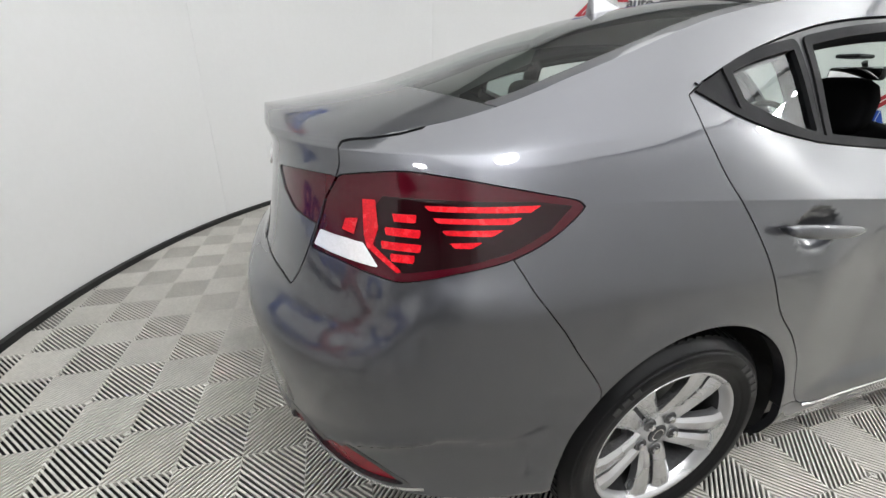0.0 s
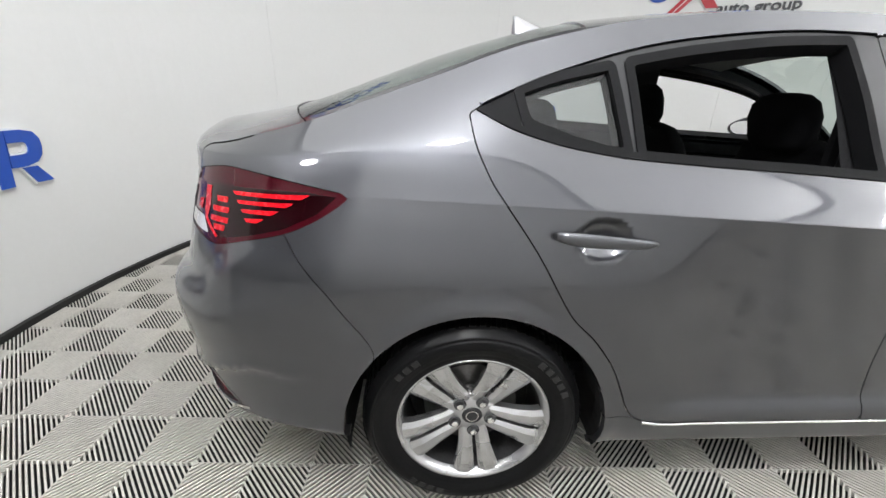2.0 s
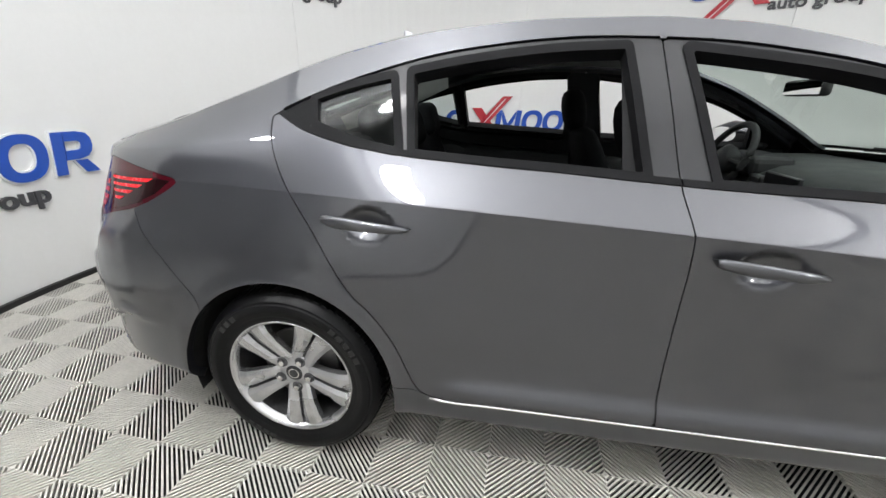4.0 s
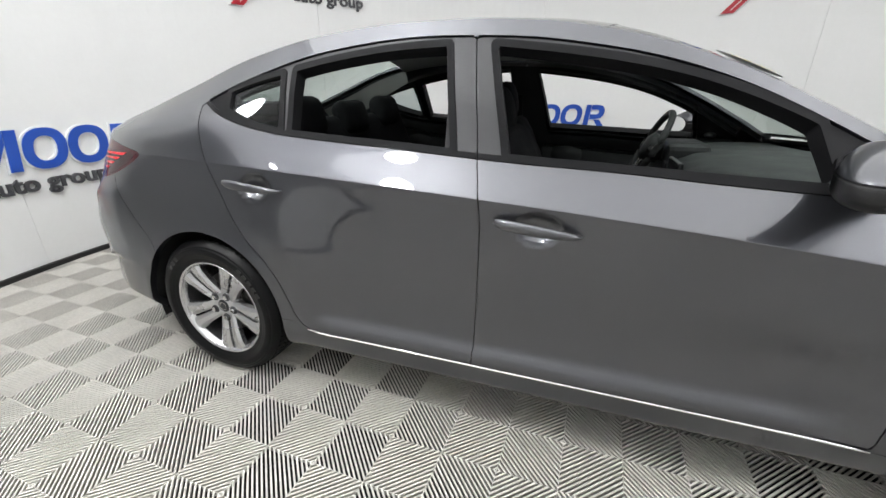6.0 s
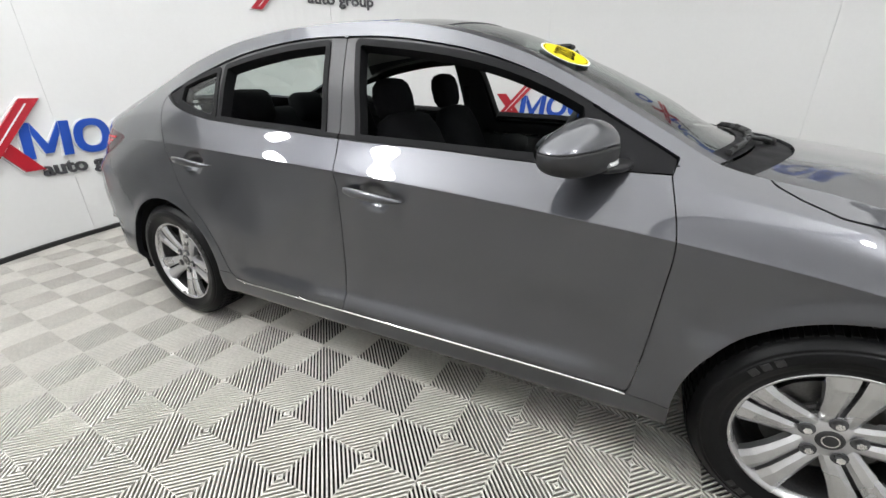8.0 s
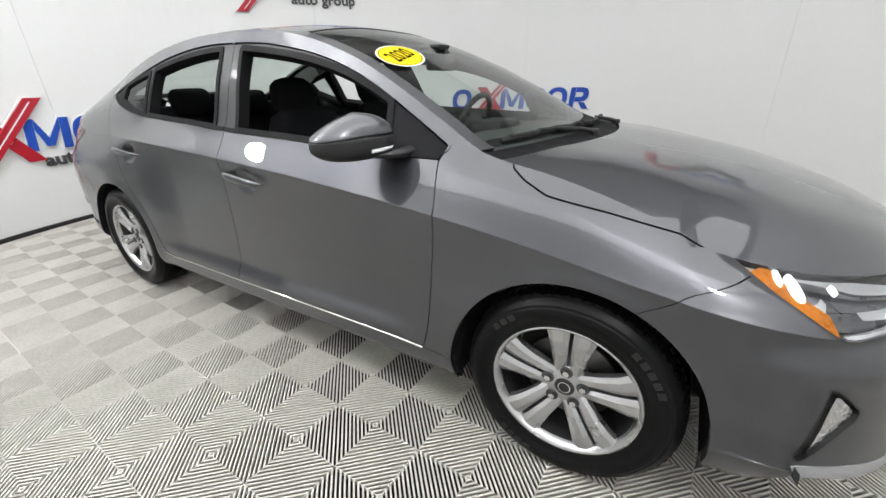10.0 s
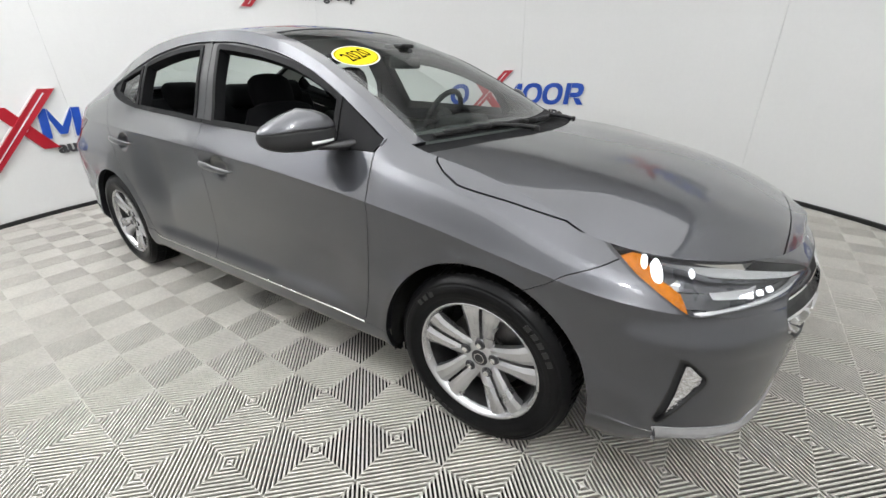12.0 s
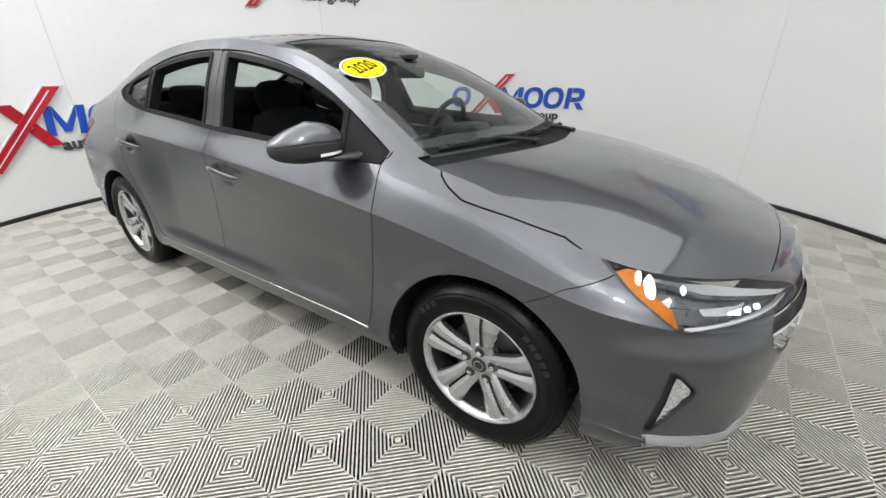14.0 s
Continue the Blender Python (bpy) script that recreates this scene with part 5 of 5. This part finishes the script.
wheel_m = Matrix.Translation((1.745, 0.385, 0.93)) @ Matrix.Rotation(radians(-66), 4, "Y")
sw = new("steering_wheel")
sw.parent = car
tagged(sw, "black steering wheel with silver spokes")
part("rim", tube_bm([wheel_m @ Vector((0.183 * math.cos(t), 0.183 * math.sin(t), 0)) for t in np.linspace(0, 2 * math.pi, 49)[:-1]], 0.016, 12, closed=True), HARD_TRIM, sw, "", True)
part("boss", lathe_bm([(0.0001, 0.03), (0.05, 0.028), (0.075, 0.012), (0.07, -0.02), (0.03, -0.10)], 28, wheel_m), HARD_TRIM, sw, "", True)
for t in (math.pi / 2, -math.pi / 2, math.pi):
    c = Vector((math.cos(t), math.sin(t), 0))
    part("spoke", tube_bm([wheel_m @ (c * 0.05), wheel_m @ (c * 0.178)], 0.014, 8), ALLOY if t == math.pi else HARD_TRIM, sw)
im = new("inner_mirror")
im.parent = car
tagged(im, "black rear-view mirror")
part("shell", box_bm((1.765, -0.125, 1.222), (1.80, 0.105, 1.282), 0.014, 3), BLACK_SATIN, im, "", True)
part("glass", box_bm((1.7625, -0.115, 1.228), (1.765, 0.095, 1.276), 0.001, 1), MIRROR, im, "mirror glass")
part("stalk", tube_bm([(1.80, -0.01, 1.26), (1.83, -0.01, 1.285), (1.81, -0.01, 1.305)], 0.012, 10), BLACK_SATIN, im)
part("sensor_box", box_bm((1.68, -0.05, 1.318), (1.80, 0.05, 1.336), 0.008), BLACK_SATIN, car, "black sensor box behind the windscreen").rotation_euler = (0, 0, 0)
for y in (-0.62, 0.62):
    part("seat_belt", tube_bm([(1.02, y, 1.18), (1.03, y * 0.99, 0.95), (1.05, y, 0.6)], 0.018, 6), CLOTH, car, "black seat belt")

# ---- wall signs ----


def wall_xyz(right_deg, x, z, out):
    """A point on the wall face, x metres to the right of the sign's right end (so mostly negative)."""
    return on_wall(right_deg - math.degrees(x / RADIUS), z, RADIUS - out)


def sign_piece(name, outlines, right_deg, z0, out0, out1, material, parent):
    """Polygons with optional holes (a ring is two outlines of equal length) stood off the curved wall."""
    bm = bmesh.new()
    if len(outlines) == 2:
        rings = [[[bm.verts.new(wall_xyz(right_deg, x, z0 + z, o)) for x, z in ol] for o in (out0, out1)] for ol in outlines]
        n = len(outlines[0])
        for k in range(n):
            j = (k + 1) % n
            (ob_, of_), (ib, if_) = rings
            bm.faces.new((of_[k], of_[j], if_[j], if_[k]))
            bm.faces.new((ob_[k], ob_[j], of_[j], of_[k]))
            bm.faces.new((ib[k], ib[j], if_[j], if_[k]))
    else:
        ol = outlines[0]
        b = [bm.verts.new(wall_xyz(right_deg, x, z0 + z, out0)) for x, z in ol]
        f = [bm.verts.new(wall_xyz(right_deg, x, z0 + z, out1)) for x, z in ol]
        face = bm.faces.new(f)
        for k in range(len(ol)):
            j = (k + 1) % len(ol)
            bm.faces.new((b[k], b[j], f[j], f[k]))
        bmesh.ops.triangulate(bm, faces=[face])
    bmesh.ops.recalc_face_normals(bm, faces=bm.faces[:])
    return part(name, bm, material, parent)


def oval(cx, cz, a, b, slant=0.12, n=40, sq=0.85):
    out = []
    for k in range(n):
        t = 2 * math.pi * k / n
        x, z = math.copysign(abs(math.cos(t)) ** sq, math.cos(t)) * a, math.copysign(abs(math.sin(t)) ** sq, math.sin(t)) * b
        out.append((cx + x + slant * z, cz + z))
    return out


def slanted(pts, slant=0.12, z_mid_=0.135):
    return [(x + slant * (z - z_mid_), z) for x, z in pts]


def grown(ol, d):
    """An outline pushed outwards by d."""
    n = len(ol)
    area = sum(ol[k][0] * ol[(k + 1) % n][1] - ol[(k + 1) % n][0] * ol[k][1] for k in range(n))
    s = 1 if area > 0 else -1
    out = []
    for k in range(n):
        (ax, az), (bx, bz), (cx, cz) = ol[k - 1], ol[k], ol[(k + 1) % n]
        n1 = Vector((bz - az, ax - bx)).normalized() * s
        n2 = Vector((cz - bz, bx - cx)).normalized() * s
        v = (n1 + n2)
        v = v / max(0.35, v.length_squared / 2)
        out.append((bx + v.x * d, bz + v.y * d))
    return out


def wall_sign(right_deg, z0):
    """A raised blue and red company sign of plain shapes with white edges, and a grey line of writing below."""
    e = tagged(new("wall_sign"), "raised blue and red sign with white edges on the wall", "wall sign", "wall signs")
    e.location = wall_xyz(right_deg, -0.95, z0, 0.0)
    H = 0.27
    pieces = []
    for c in (-0.43, -0.715, -1.775):
        pieces.append(("ring", [oval(c, H / 2, 0.138, 0.14), oval(c, H / 2, 0.074, 0.085)], SIGN_BLUE))
    for x0, x1 in ((-1.215, -1.145), (-0.945, -0.875)):
        pieces.append(("block", [slanted([(x0, 0.0), (x1, 0.0), (x1, 0.27), (x0, 0.27)])], SIGN_BLUE))
    pieces.append(("wedge", [slanted([(-1.139, 0.268), (-1.139, 0.18), (-1.075, 0.03), (-1.015, 0.03), (-0.951, 0.18), (-0.951, 0.268), (-1.045, 0.10)])], SIGN_BLUE))
    pieces.append(("block", [slanted([(-0.258, 0.0), (-0.193, 0.0), (-0.193, 0.27), (-0.258, 0.27)])], SIGN_BLUE))
    pieces.append(("ring", [slanted([(-0.188, 0.09), (-0.11, 0.09), (-0.05, 0.105), (-0.022, 0.14), (-0.016, 0.18), (-0.022, 0.22), (-0.05, 0.256), (-0.11, 0.27), (-0.188, 0.27)]),
                            slanted([(-0.186, 0.15), (-0.12, 0.15), (-0.10, 0.153), (-0.088, 0.163), (-0.085, 0.18), (-0.088, 0.195), (-0.10, 0.207), (-0.12, 0.21), (-0.186, 0.21)])], SIGN_BLUE))
    pieces.append(("block", [slanted([(-0.135, 0.084), (-0.06, 0.084), (0.012, 0.0), (-0.072, 0.0)])], SIGN_BLUE))
    pieces.append(("stroke", [[(-1.80, -0.26), (-1.68, -0.26), (-1.00, 0.445), (-1.13, 0.445)]], SIGN_RED))
    pieces.append(("stroke", [[(-1.26, -0.085), (-1.13, -0.085), (-1.42, 0.30), (-1.55, 0.30)]], SIGN_RED))
    depth = 0.0
    for nm, ols, m_ in pieces:
        depth += 0.0002
        body = sign_piece(nm, ols, right_deg, z0, 0.004, (0.030 if m_ is SIGN_RED else 0.025) + depth, m_, None)
        edge = sign_piece("edge", [grown(ols[0], 0.009)] + ([grown(o_, -0.009) for o_ in ols[1:]]), right_deg, z0, 0.0, 0.018, SIGN_EDGE, None)
        for o_ in (body, edge):
            o_.data.transform(Matrix.Translation(-e.location))
        body.parent = e
        edge.parent = body
    for da in (0.034,):
        st = sign_piece("pinstripe", [[(-1.80 + da + 0.03, -0.255), (-1.76 + da, -0.255), (-1.13 + da + 0.03, 0.440), (-1.145 + da + 0.03, 0.440)]], right_deg, z0, 0.030, 0.0325, SIGN_EDGE, None)
        st.data.transform(Matrix.Translation(-e.location))
        st.parent = e
    vs, fs = letters("auto group", 0.165, 0.009, 0.004)
    w = max(v.x for v in vs) - min(v.x for v in vs)
    k = 0.80 / w
    for lv, lf in islands(vs, fs):
        from_lists("letter", [wall_xyz(right_deg, -0.745 + v.x * k, z0 - 0.095 + v.y * 0.95, 0.012 + v.z) - e.location for v in lv], lf, SIGN_GREY, e, "dark grey letter")
    return e


for deg, z0 in ((174.1, 0.70), (88.6, 0.79), (131.5, 2.27), (45.5, 2.27), (2.6, 0.74)):
    wall_sign(deg, z0)

# ---- rib floor tiles ----
TILE_SIZE, TILE_TURN = 0.40, -2.1
TILE_ORIGIN = Vector((1.46, -1.197, 0))


RIBS = 20


def tile_lists():
    """One 40 cm tile of four quarters, whose slanting ribs make nested diamonds: flat caps with undercut sides on low cross webs."""
    verts, faces = [], []
    q = 0.1997
    pitch = 0.2 * math.sqrt(2) / RIBS
    half = 0.225 * pitch
    section_ = ((-half * 0.3, -0.016), (-half, -0.0024), (-half, -0.0006), (-half + 0.0006, 0.0), (half - 0.0006, 0.0), (half, -0.0006), (half, -0.0024), (half * 0.3, -0.016))
    for sx in (1, -1):
        for sy in (1, -1):
            for k in range(RIBS):
                d = (k + 0.5) * pitch
                i = len(verts)
                for off, z in section_:
                    c = min(max((d + off) * math.sqrt(2), 0.0), 2 * q)
                    a = (c, 0.0) if c <= q else (q, c - q)
                    b = (0.0, c) if c <= q else (c - q, q)
                    verts += [(a[0] * sx, a[1] * sy, z), (b[0] * sx, b[1] * sy, z)]
                for j in range(len(section_) - 1):
                    f = (i + 2 * j, i + 2 * j + 1, i + 2 * j + 3, i + 2 * j + 2)
                    faces.append(f if sx * sy > 0 else f[::-1])
    for x0, x1, y0, y1 in ((-q, q, -0.0012, 0.0012), (-0.0012, 0.0012, -q, q), (-q, q, q - 0.0014, q), (q - 0.0014, q, -q, q)):
        i = len(verts)
        verts += [(x, y, z) for z in (-0.016, -0.0016) for x, y in ((x0, y0), (x1, y0), (x1, y1), (x0, y1))]
        faces += [(i + 4, i + 5, i + 6, i + 7)] + [(i + a, i + (a + 1) % 4, i + 4 + (a + 1) % 4, i + 4 + a) for a in range(4)]
    return verts, faces


tv, tf = tile_lists()
tile_mesh = bpy.data.meshes.new("floor_tile")
tile_mesh.from_pydata(tv, [], tf)
tile_mesh.update()
tile_mesh.materials.append(TILE)
turn = Matrix.Translation(TILE_ORIGIN) @ Matrix.Rotation(radians(TILE_TURN), 4, "Z")
far_v, far_f = [], []
for i in range(-16, 17):
    for j in range(-20, 17):
        c = turn @ Vector((i * TILE_SIZE, j * TILE_SIZE, 0))
        d = (c - BOOTH).length
        outside = d > RADIUS + 0.02
        if d > RADIUS + 0.2:
            continue
        if not outside:
            ob = new("tile", tile_mesh)
            ob.matrix_world = turn @ Matrix.Translation((i * TILE_SIZE, j * TILE_SIZE, 0))
            ob.parent = ground
        else:
            base = len(far_v)
            far_v += [tuple(turn @ Vector((i * TILE_SIZE + a, j * TILE_SIZE + b, z))) for a, b, z in tv]
            far_f += [tuple(base + q for q in f) for f in tf]
tagged(from_lists("outer_tiles", far_v, far_f, TILE, ground), "more grey rib tiles by the wall", kind="stuff")
